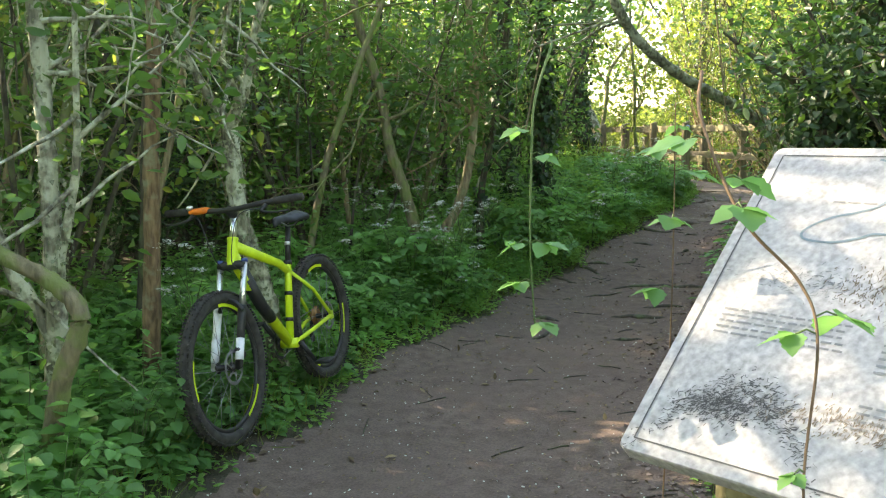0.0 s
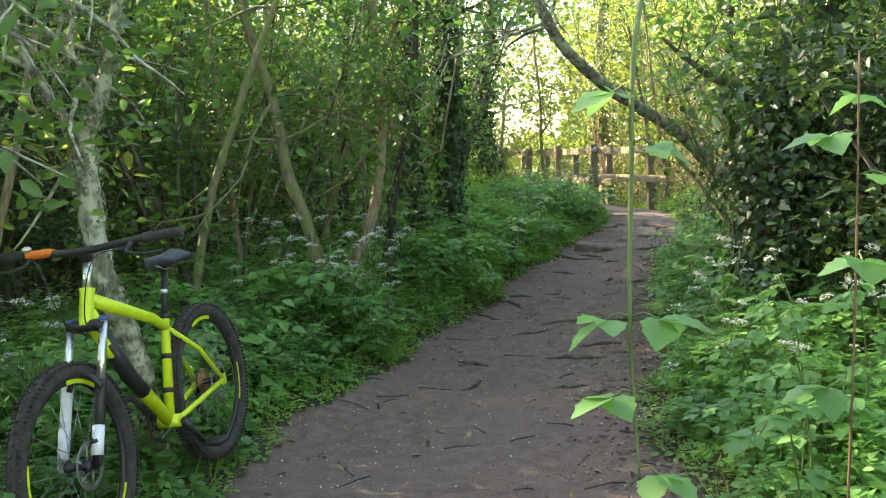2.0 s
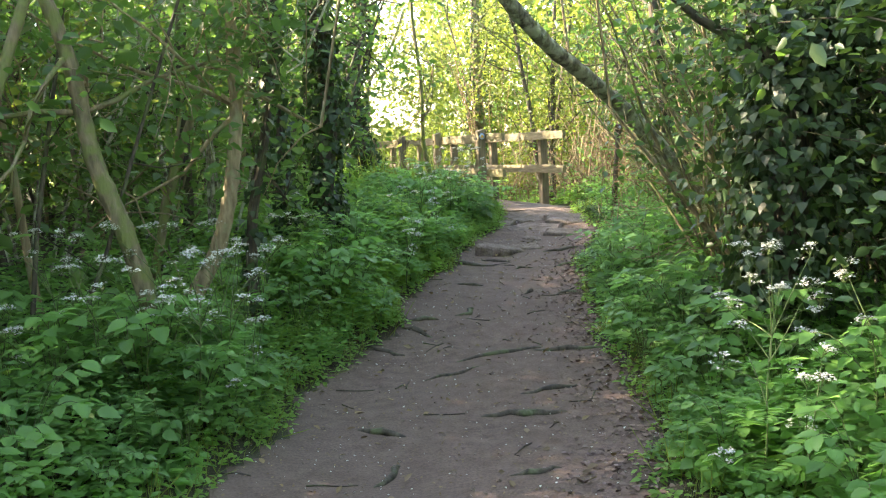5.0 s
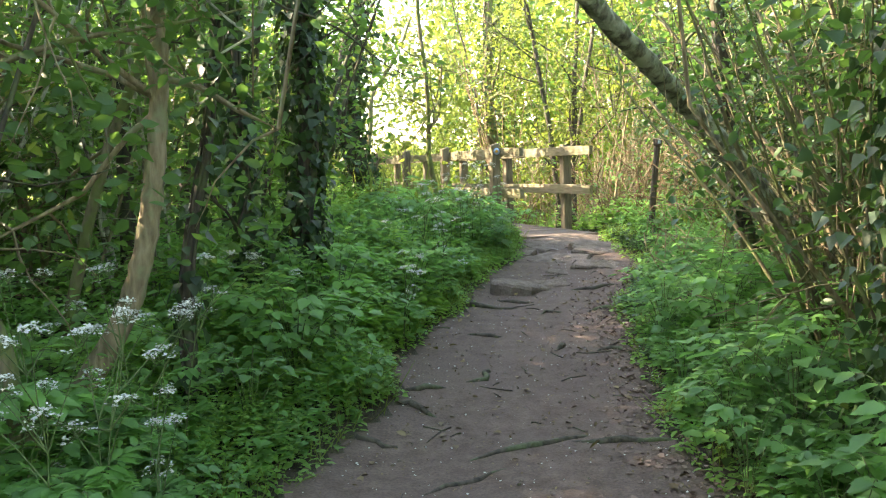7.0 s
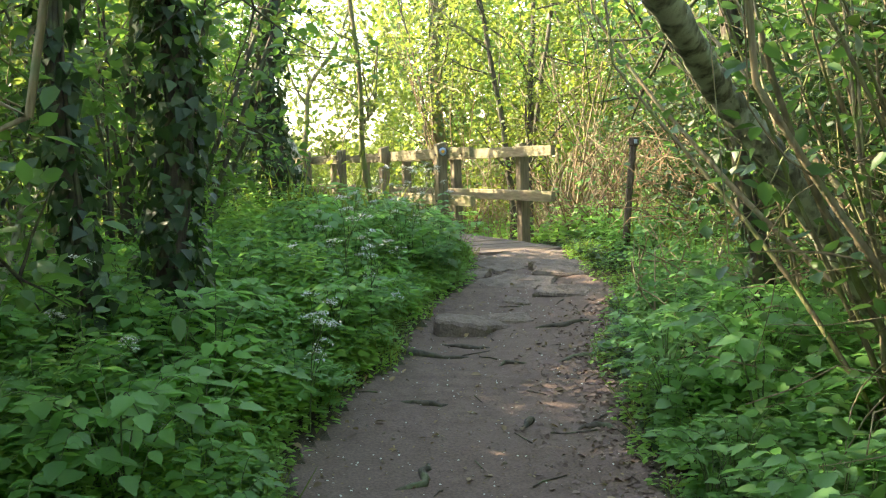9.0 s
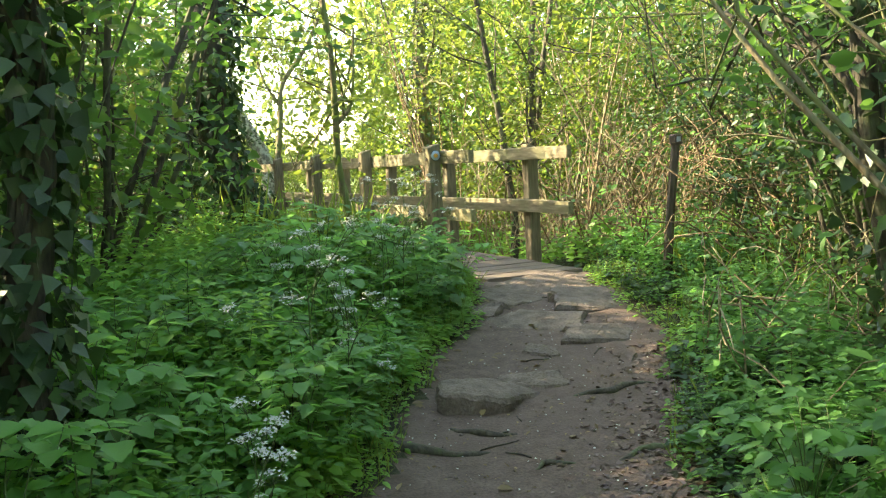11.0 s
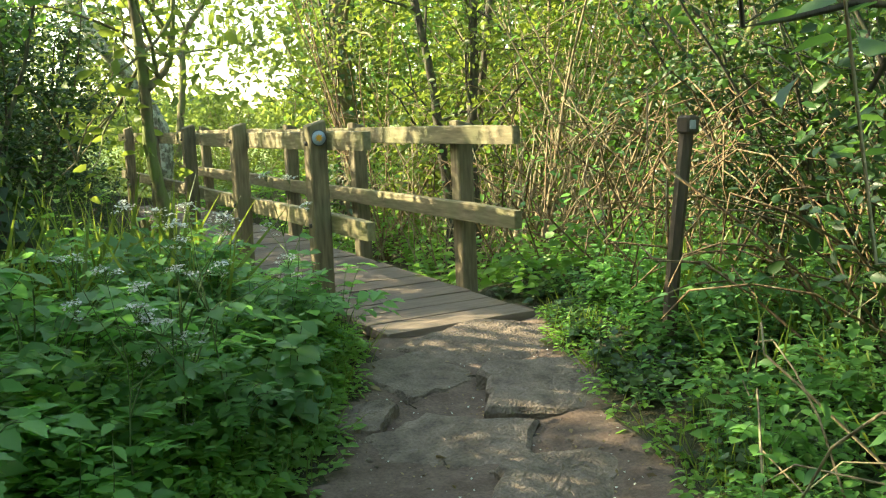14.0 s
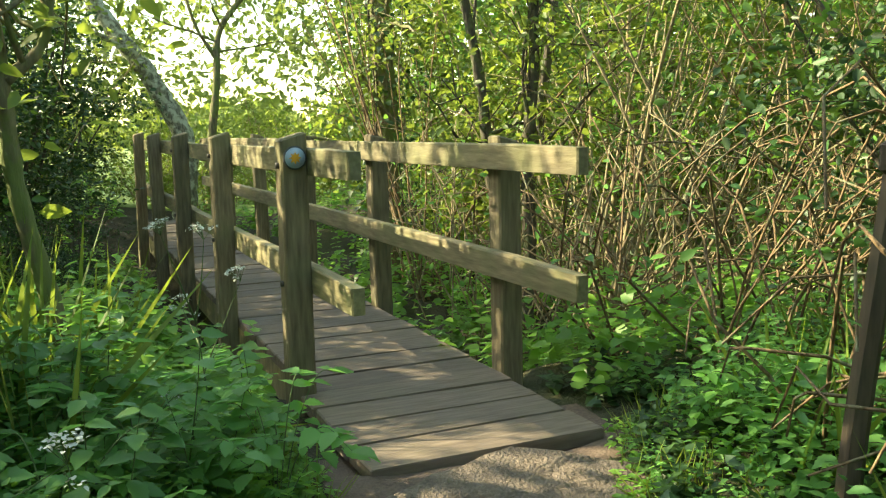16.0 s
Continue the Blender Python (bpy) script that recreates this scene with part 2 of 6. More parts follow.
def part(name, source, mat, parent, label="", smooth=True):
    me = source.mesh(name, mat, smooth) if isinstance(source, Soup) else source
    ob = new(name, me)
    ob.parent = parent
    if label:
        ob["label"] = label
    return ob


def thing(name, label, category, group="", kind="", m=None):
    ob = new(name)
    ob.empty_display_size = 0.1
    if m is not None:
        ob.matrix_world = m
    return tagged(ob, label, category, group, kind)


def single(name, source, mat, label, category, group="", kind="", smooth=True):
    me = source.mesh(name, mat, smooth) if isinstance(source, Soup) else source
    return tagged(new(name, me), label, category, group, kind)


OVATE = np.array([(0, 0, 0), (0.25, 0.28, 0.07), (0.22, 0.65, 0.05), (0, 1, -0.08), (-0.22, 0.65, 0.05), (-0.25, 0.28, 0.07)])
BROAD = np.array([(0, 0, 0), (0.42, 0.18, 0.08), (0.34, 0.62, 0.05), (0, 1, -0.10), (-0.34, 0.62, 0.05), (-0.42, 0.18, 0.08)])
NARROW = np.array([(0, 0, 0), (0.013, 0.25, 0.002), (0.011, 0.65, 0.003), (0, 1, 0), (-0.011, 0.65, 0.003), (-0.013, 0.25, 0.002)])
IVY = np.array([(0, 0, 0), (0.48, 0.12, 0.05), (0.28, 0.52, 0.02), (0, 1, -0.06), (-0.28, 0.52, 0.02), (-0.48, 0.12, 0.05)])


def leaf_arrays(p, d, n, s, shape=OVATE):
    """Corners of many leaves: foot, way of the tip, rough normal, length."""
    p, d, n, s = (np.asarray(q, float) for q in (p, d, n, s))
    d = d / (np.linalg.norm(d, axis=1)[:, None] + 1e-9)
    side = np.cross(d, n)
    side /= np.linalg.norm(side, axis=1)[:, None] + 1e-9
    up = np.cross(side, d)
    v = p[:, None, :] + s[:, None, None] * (shape[None, :, 0:1] * side[:, None, :] + shape[None, :, 1:2] * d[:, None, :] + shape[None, :, 2:3] * up[:, None, :])
    return v


def leaf_mesh(name, v, mat):
    k = len(v)
    base = (np.arange(k) * 6)[:, None]
    loops = np.concatenate([base + np.array([0, 1, 2, 3])[None], base + np.array([0, 3, 4, 5])[None]], axis=1).ravel()
    return raw_mesh(name, v.reshape(-1, 3), loops, np.full(2 * k, 4), mat)


def unit(k, up=0.0):
    q = rng.normal(size=(k, 3))
    q[:, 2] += up
    return q / np.linalg.norm(q, axis=1)[:, None]


def curve_pts(ctrl, k=12):
    """A smooth line through control points (Catmull-Rom)."""
    c = np.asarray(ctrl, float)
    c = np.vstack((2 * c[0] - c[1], c, 2 * c[-1] - c[-2]))
    out = []
    for i in range(1, len(c) - 2):
        for t in np.linspace(0, 1, k, endpoint=False):
            p0, p1, p2, p3 = c[i - 1:i + 3]
            out.append(0.5 * (2 * p1 + (p2 - p0) * t + (2 * p0 - 5 * p1 + 4 * p2 - p3) * t * t + (3 * p1 - p0 - 3 * p2 + p3) * t ** 3))
    out.append(c[-2])
    return np.array(out)

# ---- ground ----
LEFT = np.array([(-6, -1.3), (0, -1.2), (3, -1.12), (4.6, -0.72), (5.5, -0.43), (6.1, -0.25), (6.98, 0.25), (7.66, 0.61), (8.49, 1.12), (9.11, 1.36), (10.14, 1.98), (10.87, 2.33), (11.57, 2.82), (12.32, 3.25), (13.4, 3.75)])
RIGHT = np.array([(-6, 0.2), (1, 0.3), (2.5, 0.75), (4.17, 1.19), (5.07, 1.33), (6.3, 1.8), (7.14, 2.11), (8.07, 2.48), (8.54, 2.59), (9.48, 2.9), (10.24, 3.36), (10.87, 3.72), (11.97, 4.3), (13.5, 4.7)])


def edge_left(y):
    return np.interp(y, LEFT[:, 0], LEFT[:, 1]) + 0.06 * np.sin(y * 3.1) + 0.04 * np.sin(y * 7.3 + 1)


def edge_right(y):
    return np.interp(y, RIGHT[:, 0], RIGHT[:, 1]) + 0.06 * np.sin(y * 2.7 + 2) + 0.04 * np.sin(y * 6.1)


def smooth01(a):
    a = np.clip(a, 0, 1)
    return a * a * (3 - 2 * a)


def height(x, y):
    """Height of the ground."""
    x, y = np.asarray(x, float), np.asarray(y, float)
    z = np.interp(y, [-6, 6.8, 8.2, 9.2, 10.5, 11.4, 12.2, 12.8, 13.33, 13.42, 13.52, 14.5], [0.0, 0.0, 0.06, 0.15, 0.25, 0.31, 0.38, 0.43, 0.475, 0.47, 0.42, 0.40])
    dl, dr = edge_left(y) - x, x - edge_right(y)
    z = z + 0.07 * smooth01(dl / 0.35) + np.clip(dl, 0, 3) * 0.05 + smooth01((dl - 0.1) / 1.2) * 0.08 * smooth01((y - 7.5) / 3)
    z = z + 0.05 * smooth01(dr / 0.35) + np.clip(dr, 0, 4) * 0.02
    ditch = smooth01((y - 14.3) / 1.3) * smooth01((22.2 - y) / 1.6)
    z = z - 0.5 * ditch
    inside = smooth01(-np.maximum(dl, dr) / 0.3)
    near = smooth01((30 - np.abs(y)) / 6) * smooth01((30 - np.abs(x)) / 6)
    bumps = 0.012 * np.sin(x * 5.3 + 1.7 * np.sin(y * 2.2)) * np.sin(y * 4.1 + x) + 0.006 * np.sin(x * 17 + y * 3) * np.sin(y * 13 - x * 5)
    return z + near * bumps - 0.025 * inside


def axis_steps(lo, hi, step, far):
    return np.array(sorted([lo - f for f in far]) + list(np.arange(lo, hi, step)) + [hi + f for f in far])


gx = axis_steps(-6.0, 9.0, 0.075, (0.5, 1.5, 4, 9, 20, 60, 200, 700, 3000))
gy = axis_steps(-4.0, 16.0, 0.075, (0.5, 1.5, 3, 5, 7, 10, 16, 30, 80, 250, 800, 3000))
GX, GY = np.meshgrid(gx, gy, indexing="ij")
GZ = height(GX, GY)
ni, nj = GX.shape
idx = np.arange(ni * nj).reshape(ni, nj)
quads = np.stack([idx[:-1, :-1], idx[1:, :-1], idx[1:, 1:], idx[:-1, 1:]], axis=-1).reshape(-1, 4)
ground_me = raw_mesh("ground", np.stack([GX, GY, GZ], -1).reshape(-1, 3), quads, np.full(len(quads), 4), [SOIL_WOOD, SOIL_PATH, FIELD])
cx, cy = (GX[:-1, :-1] + GX[1:, 1:]).ravel() / 2, (GY[:-1, :-1] + GY[1:, 1:]).ravel() / 2
slot = np.zeros(len(quads), np.int32)
slot[(cx > edge_left(cy)) & (cx < edge_right(cy)) & (cy < 14.4)] = 1
slot[(cy > 22.5) | (cx > 14) | (cx < -12)] = 2
ground_me.polygons.foreach_set("material_index", slot)
tagged(new("ground", ground_me), "woodland floor with a trodden bare earth path", "ground", kind="structure")

# ---- footbridge ----
BX, BY = Vector((0.995, 0.1, 0)), Vector((-0.1, 0.995, 0))
BRIDGE = Matrix(((BX.x, BY.x, 0, 4.20), (BX.y, BY.y, 0, 13.42), (0, 0, 1, 0.485), (0, 0, 0, 1)))
POST_GAP, SPAN, MID, HALF = 1.60, 8.4, 0.09, 0.45


def build_bridge():
    """Across: local x, along: local y, deck level: local z 0."""
    bridge = thing("footbridge", "weathered timber footbridge with post and rail sides over a ditch", "footbridge", m=BRIDGE)
    for x in (-0.2, 0.38):
        part("beam", Soup().box((x, SPAN / 2, -0.17), (0.12, SPAN - 0.1, 0.22)), WOOD_RAIL, bridge, smooth=False)
    y = 0.0
    widths = [0.24, 0.215, 0.225, 0.21, 0.22]
    k = 0
    while y < SPAN:
        w = widths[k % 5]
        left = -0.36 - 0.03 * rng.random() if y < 0.75 else -0.305 - 0.01 * rng.random()
        right = (0.48 if y < 0.75 else 0.495) + 0.012 * rng.random()
        turn = Matrix.Rotation(radians(rng.uniform(-0.7, 0.7)), 4, "Z") @ Matrix.Rotation(radians(rng.uniform(-0.4, 0.4)), 4, "X")
        cyl = Soup().box(((left + right) / 2, y + w / 2, -0.03 + rng.uniform(-0.003, 0.003)), (right - left, w - 0.014, 0.055), turn, 0.006)
        part("plank", cyl, WOOD_DECK, bridge, smooth=False)
        y += w
        k += 1
    ys = [0.88 + POST_GAP * i for i in range(5)]
    for i, yy in enumerate(ys):
        for sx in (-1, 1):
            lean = Matrix.Rotation(radians(rng.uniform(-1.2, 1.2)), 4, "X") @ Matrix.Rotation(radians(rng.uniform(-0.8, 0.8)), 4, "Y")
            px = MID + sx * HALF
            y2 = yy + (0.03 if sx < 0 else -0.05)
            top = 1.03 if sx < 0 else 1.0
            post = Soup().box((px, y2, (top - 0.75) / 2), (0.105, 0.105, top + 0.75), lean, 0.008)
            v = post.v[-1]
            high = v[:, 2] > top - 0.05
            v[high, 2] += (v[high, 0] - px) * 0.28 * -sx
            label = "dark weathered post carrying a round waymark" if (i == 0 and sx < 0) else ""
            p = part("post", post, WOOD_POST, bridge, label, False)
            if i == 0 and sx < 0:
                build_waymark(p, px, y2, top)
            for z in (0.915, 0.45):
                part("bolt", Soup().tube([(px + sx * 0.05, y2, z), (px + sx * 0.064, y2, z)], 0.012, 8), IRON, bridge)
    for sx in (-1, 1):
        rx = MID + sx * (HALF - 0.0525 - 0.026)
        first = 0.36 if sx < 0 else 0.10
        for z, name in ((0.918, "top_rail"), (0.45, "middle_rail")):
            if sx > 0:
                cuts = [first, 4.3, SPAN]
            else:
                cuts = [first, 3.9, SPAN]
            for a, b in zip(cuts, cuts[1:]):
                s = Soup().box((rx, (a + b) / 2, z), (0.05, b - a - 0.01, 0.108), None, 0.006)
                v = s.v[-1]
                v[:, 2] += 0.010 * np.sin(v[:, 1] * 1.3 + z)
                if sx > 0 and z < 0.5:
                    v[:, 2] += 0.022
                part(name, s, WOOD_BEAM, bridge, smooth=False)


def disc(soup, centre, normal, radius, thick, sides=24):
    c, n = np.asarray(centre, float), np.asarray(normal, float) / np.linalg.norm(normal)
    return soup.tube([c, c + n * thick], radius, sides)


def build_waymark(post, px, y2, top):
    way = np.array((0.10, -1.0, 0.0))
    way /= np.linalg.norm(way)
    c = np.array((px, y2 - 0.054, top - 0.085))
    plate = part("waymark", disc(Soup(), c, (0, -1, 0), 0.046, 0.005), PLASTIC_DARK, post, "round plastic waymark with a yellow sign")
    part("ring", disc(Soup(), c + (0, -0.0055, 0), (0, -1, 0), 0.040, 0.001), PLASTIC_BLUE, plate)
    s = Soup()
    star = []
    for k in range(16):
        r = 0.025 if k % 2 == 0 else 0.014
        star.append((c[0] + r * math.sin(k * math.pi / 8), c[1] - 0.0085, c[2] + r * math.cos(k * math.pi / 8)))
    s.add(star, [tuple(range(16))])
    part("sign", s, PAINT_AMBER, plate, smooth=False)


IRON = plain("iron", (0.12, 0.11, 0.10), 0.55, 0.8)
PLASTIC_DARK = plain("plastic_dark", (0.06, 0.065, 0.07), 0.45)
PLASTIC_GREY = plain("plastic_grey", (0.55, 0.58, 0.62), 0.45)
PLASTIC_BLUE = plain("plastic_blue", (0.38, 0.50, 0.62), 0.45)
PAINT_AMBER = plain("paint_amber", (0.75, 0.36, 0.04), 0.5)
build_bridge()

# ---- trees ----
def limb(soup, start, way, length, r0, sides=5, bend=0.25, droop=0.0, k=7, clear=False):
    """One wandering limb; gives back its points."""
    p, w = np.array(start, float), np.array(way, float)
    w /= np.linalg.norm(w)
    pts, step = [p.copy()], length / k
    for _ in range(k):
        w = w + rng.normal(size=3) * bend * 0.45 + np.array((0, 0, -droop))
        w /= np.linalg.norm(w)
        p = p + w * step
        pts.append(p.copy())
    pts = np.array(pts)
    if clear:
        l, r = edge_left(pts[:, 1]), edge_right(pts[:, 1])
        low = (pts[:, 2] < 2.3) & (pts[:, 1] < 13.4) & (pts[:, 0] > l + 0.1) & (pts[:, 0] < r - 0.1)
        pts[low, 2] = 2.3 + 0.4 * (pts[low, 2] - pts[0, 2])
    soup.tube(pts, np.linspace(r0, r0 * 0.25, len(pts)), sides, False)
    return pts


def spray(points, k, spread, size, up=0.6, shape=OVATE, hang=0.0):
    """Leaves round the given points, facing up more or less."""
    src = points[rng.integers(0, len(points), k)]
    p = src + rng.normal(size=(k, 3)) * spread
    d = unit(k)
    d[:, 2] = d[:, 2] * 0.5 - hang
    v = leaf_arrays(p, d, unit(k, up * 2.0), size * rng.uniform(0.6, 1.25, k), shape)
    return v[rng.permutation(k)]


def clear_of_path(v, top=2.3):
    """Leaves out of the walkers' way."""
    c = v.mean(axis=1)
    inside = (c[:, 0] > edge_left(c[:, 1]) + 0.1) & (c[:, 0] < edge_right(c[:, 1]) - 0.1) & (c[:, 1] < 13.4)
    return v[~(inside & (c[:, 2] < top))]


def ivy_coat(line, radii, k, size=0.06, thick=0.05):
    """Ivy leaves on a trunk, tips down and out, shingled."""
    t = rng.uniform(0, len(line) - 1.001, k)
    i = t.astype(int)
    fr = (t - i)[:, None]
    c = line[i] * (1 - fr) + line[i + 1] * fr
    r = np.interp(t, np.arange(len(line)), radii)
    a = rng.uniform(0, 2 * np.pi, k)
    lump = 1 + 0.55 * np.sin(c[:, 2] * 4.3 + a * 2) * np.sin(c[:, 2] * 1.9 + 1 + a)
    out = np.stack([np.cos(a), np.sin(a), np.zeros(k)], 1)
    p = c + out * (r + thick * np.abs(rng.normal(size=k)) * lump)[:, None]
    d = np.array((0, 0, -1.0)) + out * rng.uniform(0.1, 0.9, k)[:, None] + rng.normal(size=(k, 3)) * 0.35
    return leaf_arrays(p, d, out + np.array((0, 0, 0.5)) + rng.normal(size=(k, 3)) * 0.6, size * rng.uniform(0.5, 1.3, k), IVY)


def tree(ctrl, r0, r1, bark, label, leaves=LEAF_TREE, limbs=8, limb_len=1.2, limb_from=1.2, leaf_count=900, leaf_size=0.075, ivy=0, ivy_r=0.05, ivy_to=9.0, name="tree", category="tree", forks=(), sides=9, ivy_size=0.06):
    """A trunk along control points, its forks and limbs, a crown of leaves, and ivy where it has any."""
    t = thing(name, label, category)
    line = curve_pts(ctrl, 10)
    line[:, :2] += 0.012 * np.stack([np.sin(line[:, 2] * 5 + r0 * 90), np.cos(line[:, 2] * 4.1)], 1)
    radii = np.linspace(r0, r1, len(line))
    radii[:3] *= np.array((1.35, 1.2, 1.08))
    s = Soup().tube(line, radii * (1 + 0.06 * np.sin(np.arange(len(line)) * 1.7)), sides)
    s.v[-1] += rng.normal(size=s.v[-1].shape) * np.repeat(radii, sides)[:, None] * 0.055
    part("trunk", s, bark, t)
    tips = []
    for fk in forks:
        f = curve_pts(fk[0], 8)
        s = Soup().tube(f, np.linspace(fk[1], fk[2], len(f)) * rng.uniform(0.85, 1.15, len(f)), 7)
        ends = [limb(s, f[rng.integers(3, len(f))], unit(1, 0.5)[0], 0.7, 0.012, 4) for _ in range(5)]
        part("limb", s, bark, t)
        tips += ends
    ok = np.where(line[:, 2] > limb_from)[0]
    for _ in range(limbs):
        i = ok[rng.integers(0, len(ok))]
        s = Soup()
        main = limb(s, line[i], unit(1, 0.45)[0], limb_len * rng.uniform(0.6, 1.3), radii[i] * 0.4, 5, 0.3, clear=True)
        tips.append(main[3:])
        for _ in range(5):
            tips.append(limb(s, main[rng.integers(2, 7)], unit(1, 0.2)[0], limb_len * 0.45, 0.007, 3, 0.4, 0.04, 5, True)[2:])
        part("limb", s, bark, t)
    if leaf_count and tips:
        part("crown", leaf_mesh("crown", clear_of_path(spray(np.concatenate(tips), leaf_count, 0.10, leaf_size, hang=0.15)), leaves), leaves, t)
    if bark == BARK_LICHEN:
        tagged(part("lichen", leaf_mesh("lichen", ivy_coat(line, radii * 0.95, 700, 0.020, 0.010), LICHEN), LICHEN, t, "crust of grey-green lichen tufts"), kind="stuff")
        for fk in forks:
            f = curve_pts(fk[0], 8)
            tagged(part("lichen", leaf_mesh("lichen", ivy_coat(f, np.linspace(fk[1], fk[2], len(f)), 320, 0.018, 0.012), LICHEN), LICHEN, t, "crust of grey-green lichen tufts"), kind="stuff")
    if ivy:
        keep = line[:, 2] < ivy_to
        part("ivy", leaf_mesh("ivy", ivy_coat(line[keep], radii[keep] + ivy_r * 0.3, ivy, ivy_size, ivy_r), LEAF_IVY), LEAF_IVY, t, "dark glossy climbing ivy")
        s = Soup()
        for _ in range(3):
            a0 = rng.uniform(0, 6.28)
            z = np.arange(keep.sum())
            ph = a0 + 0.25 * z * 0.3
            s.tube(line[keep] + np.stack([np.cos(ph), np.sin(ph), 0 * z], 1) * (radii[keep] + 0.008)[:, None], 0.009, 4)
        part("ivy_stem", s, BARK_DARK, t)
    return t


def on(x, y, dz=-0.05):
    return (x, y, float(height(x, y)) + dz)


# Trees that stand out along the path.
tree([on(-1.50, 4.35), (-1.48, 4.33, 0.7), (-1.42, 4.30, 1.3), (-1.39, 4.3, 2.0), (-1.35, 4.35, 3.4), (-1.2, 4.4, 4.6)], 0.047, 0.025, BARK_BROWN, "slim straight tree with ridged orange-brown bark", limbs=6, limb_from=2.3, leaf_count=900)
tree([on(-1.68, 4.75), (-1.62, 4.7, 1.0), (-1.5, 4.7, 2.2), (-1.4, 4.75, 4.0)], 0.035, 0.02, BARK_DARK, "slim dark tree beside the brown one", limbs=5, limb_from=2.2, leaf_count=600)
tree([on(-0.92, 4.80), (-0.99, 4.62, 0.62), (-1.06, 4.55, 0.95), (-1.09, 4.55, 1.3), (-1.11, 4.55, 1.52)], 0.052, 0.042, BARK_LICHEN, "forked small tree with grey-green lichen on the bark",
     limbs=0, leaf_count=380,
     forks=[([(-1.11, 4.55, 1.48), (-1.02, 4.52, 1.66), (-0.97, 4.5, 1.85), (-0.93, 4.5, 2.05), (-0.90, 4.5, 2.6), (-0.8, 4.5, 3.3)], 0.036, 0.012),
            ([(-1.11, 4.55, 1.5), (-1.2, 4.5, 1.64), (-1.27, 4.48, 1.8), (-1.36, 4.48, 2.05), (-1.5, 4.5, 2.7)], 0.024, 0.008),
            ([(-1.04, 4.52, 1.62), (-1.1, 4.45, 1.82), (-1.04, 4.42, 2.1), (-1.0, 4.4, 2.5)], 0.014, 0.006)])
tree([on(-0.25, 7.55), (-0.36, 7.5, 0.85), (-0.50, 7.5, 1.35), (-0.58, 7.5, 1.75), (-0.76, 7.5, 2.5), (-0.95, 7.5, 3.8)], 0.055, 0.025, BARK_MOSS, "mossy tree that leans into the thicket", limbs=8, limb_from=1.3, leaf_count=1000)
tree([on(-0.35, 8.1), (-0.03, 8.05, 0.62), (0.12, 8.0, 0.95), (0.20, 7.98, 1.3), (0.22, 7.98, 1.7), (0.20, 8.0, 2.2), (0.15, 8.0, 3.6)], 0.052, 0.028, BARK_PALE, "tree with a trunk bent at the foot", limbs=7, limb_from=1.4, leaf_count=800)
tree([on(0.30, 8.35), (0.28, 8.34, 0.9), (0.42, 8.30, 1.5), (0.50, 8.3, 2.1), (0.55, 8.3, 3.4)], 0.026, 0.014, BARK_DARK, "thin dark sapling with ivy at the foot", limbs=6, limb_from=1.0, limb_len=0.8, leaf_count=700, ivy=260, ivy_r=0.04)
tree([on(0.60, 9.55), (0.62, 9.55, 1.0), (0.58, 9.5, 2.0), (0.5, 9.5, 4.2)], 0.035, 0.025, BARK_DARK, "thin trunk hung with dark ivy", limbs=5, limb_from=2.2, leaf_count=600, ivy=1100, ivy_r=0.04)
tree([on(0.98, 10.0), (1.0, 10.0, 1.0), (1.05, 10.0, 1.8), (0.98, 10.0, 2.6), (0.95, 10.0, 4.2)], 0.075, 0.05, BARK_DARK, "broad trunk hung all over with dark ivy", limbs=5, limb_from=2.4, leaf_count=600, ivy=2400, ivy_r=0.055)
tree([on(2.35, 13.75), (2.12, 13.75, 1.10), (1.92, 13.75, 1.75), (1.98, 13.75, 2.4), (2.12, 13.7, 3.4), (2.3, 13.7, 5.0)], 0.12, 0.08, BARK_DARK, "tall dark tree with ivy and a curved foot", limbs=7, limb_from=2.6, limb_len=1.5, leaf_count=1400, ivy=2600, ivy_r=0.07, sides=12)
tree([on(2.98, 13.9), (2.90, 13.85, 0.95), (2.84, 13.8, 1.35), (2.83, 13.75, 1.72), (2.78, 13.7, 2.2), (2.7, 13.7, 3.6)], 0.035, 0.02, BARK_MOSS, "slim sapling that forks above the bridge rail", limbs=6, limb_from=1.6, limb_len=0.9, leaf_count=450, leaves=LEAF_SUNNY,
     forks=[([(2.83, 13.75, 1.70), (2.93, 13.8, 1.80), (2.97, 13.8, 1.95), (3.0, 13.8, 2.4)], 0.02, 0.008)])
tree([on(2.70, 6.75), (2.72, 6.65, 0.6), (2.76, 6.6, 1.2), (2.85, 6.6, 1.7), (3.0, 6.6, 2.3), (3.2, 6.6, 4.2)], 0.12, 0.085, BARK_DARK, "stout tree wrapped in dark ivy beside the path", limbs=13, limb_from=1.15, limb_len=1.1, leaf_count=2600, ivy=7000, ivy_r=0.13, sides=12, ivy_size=0.055)
tree([on(4.22, 8.75), (3.85, 8.65, 0.50), (3.34, 8.5, 1.02), (2.98, 8.43, 1.36), (2.76, 8.38, 1.54), (2.32, 7.99, 1.72), (1.88, 7.60, 1.90), (1.4, 7.2, 2.25), (1.0, 6.9, 3.0), (0.9, 6.8, 4.0)], 0.07, 0.03, BARK_LICHEN, "tree that leans low across the path", limbs=10, limb_from=2.15, limb_len=1.1, leaf_count=1500, sides=12)
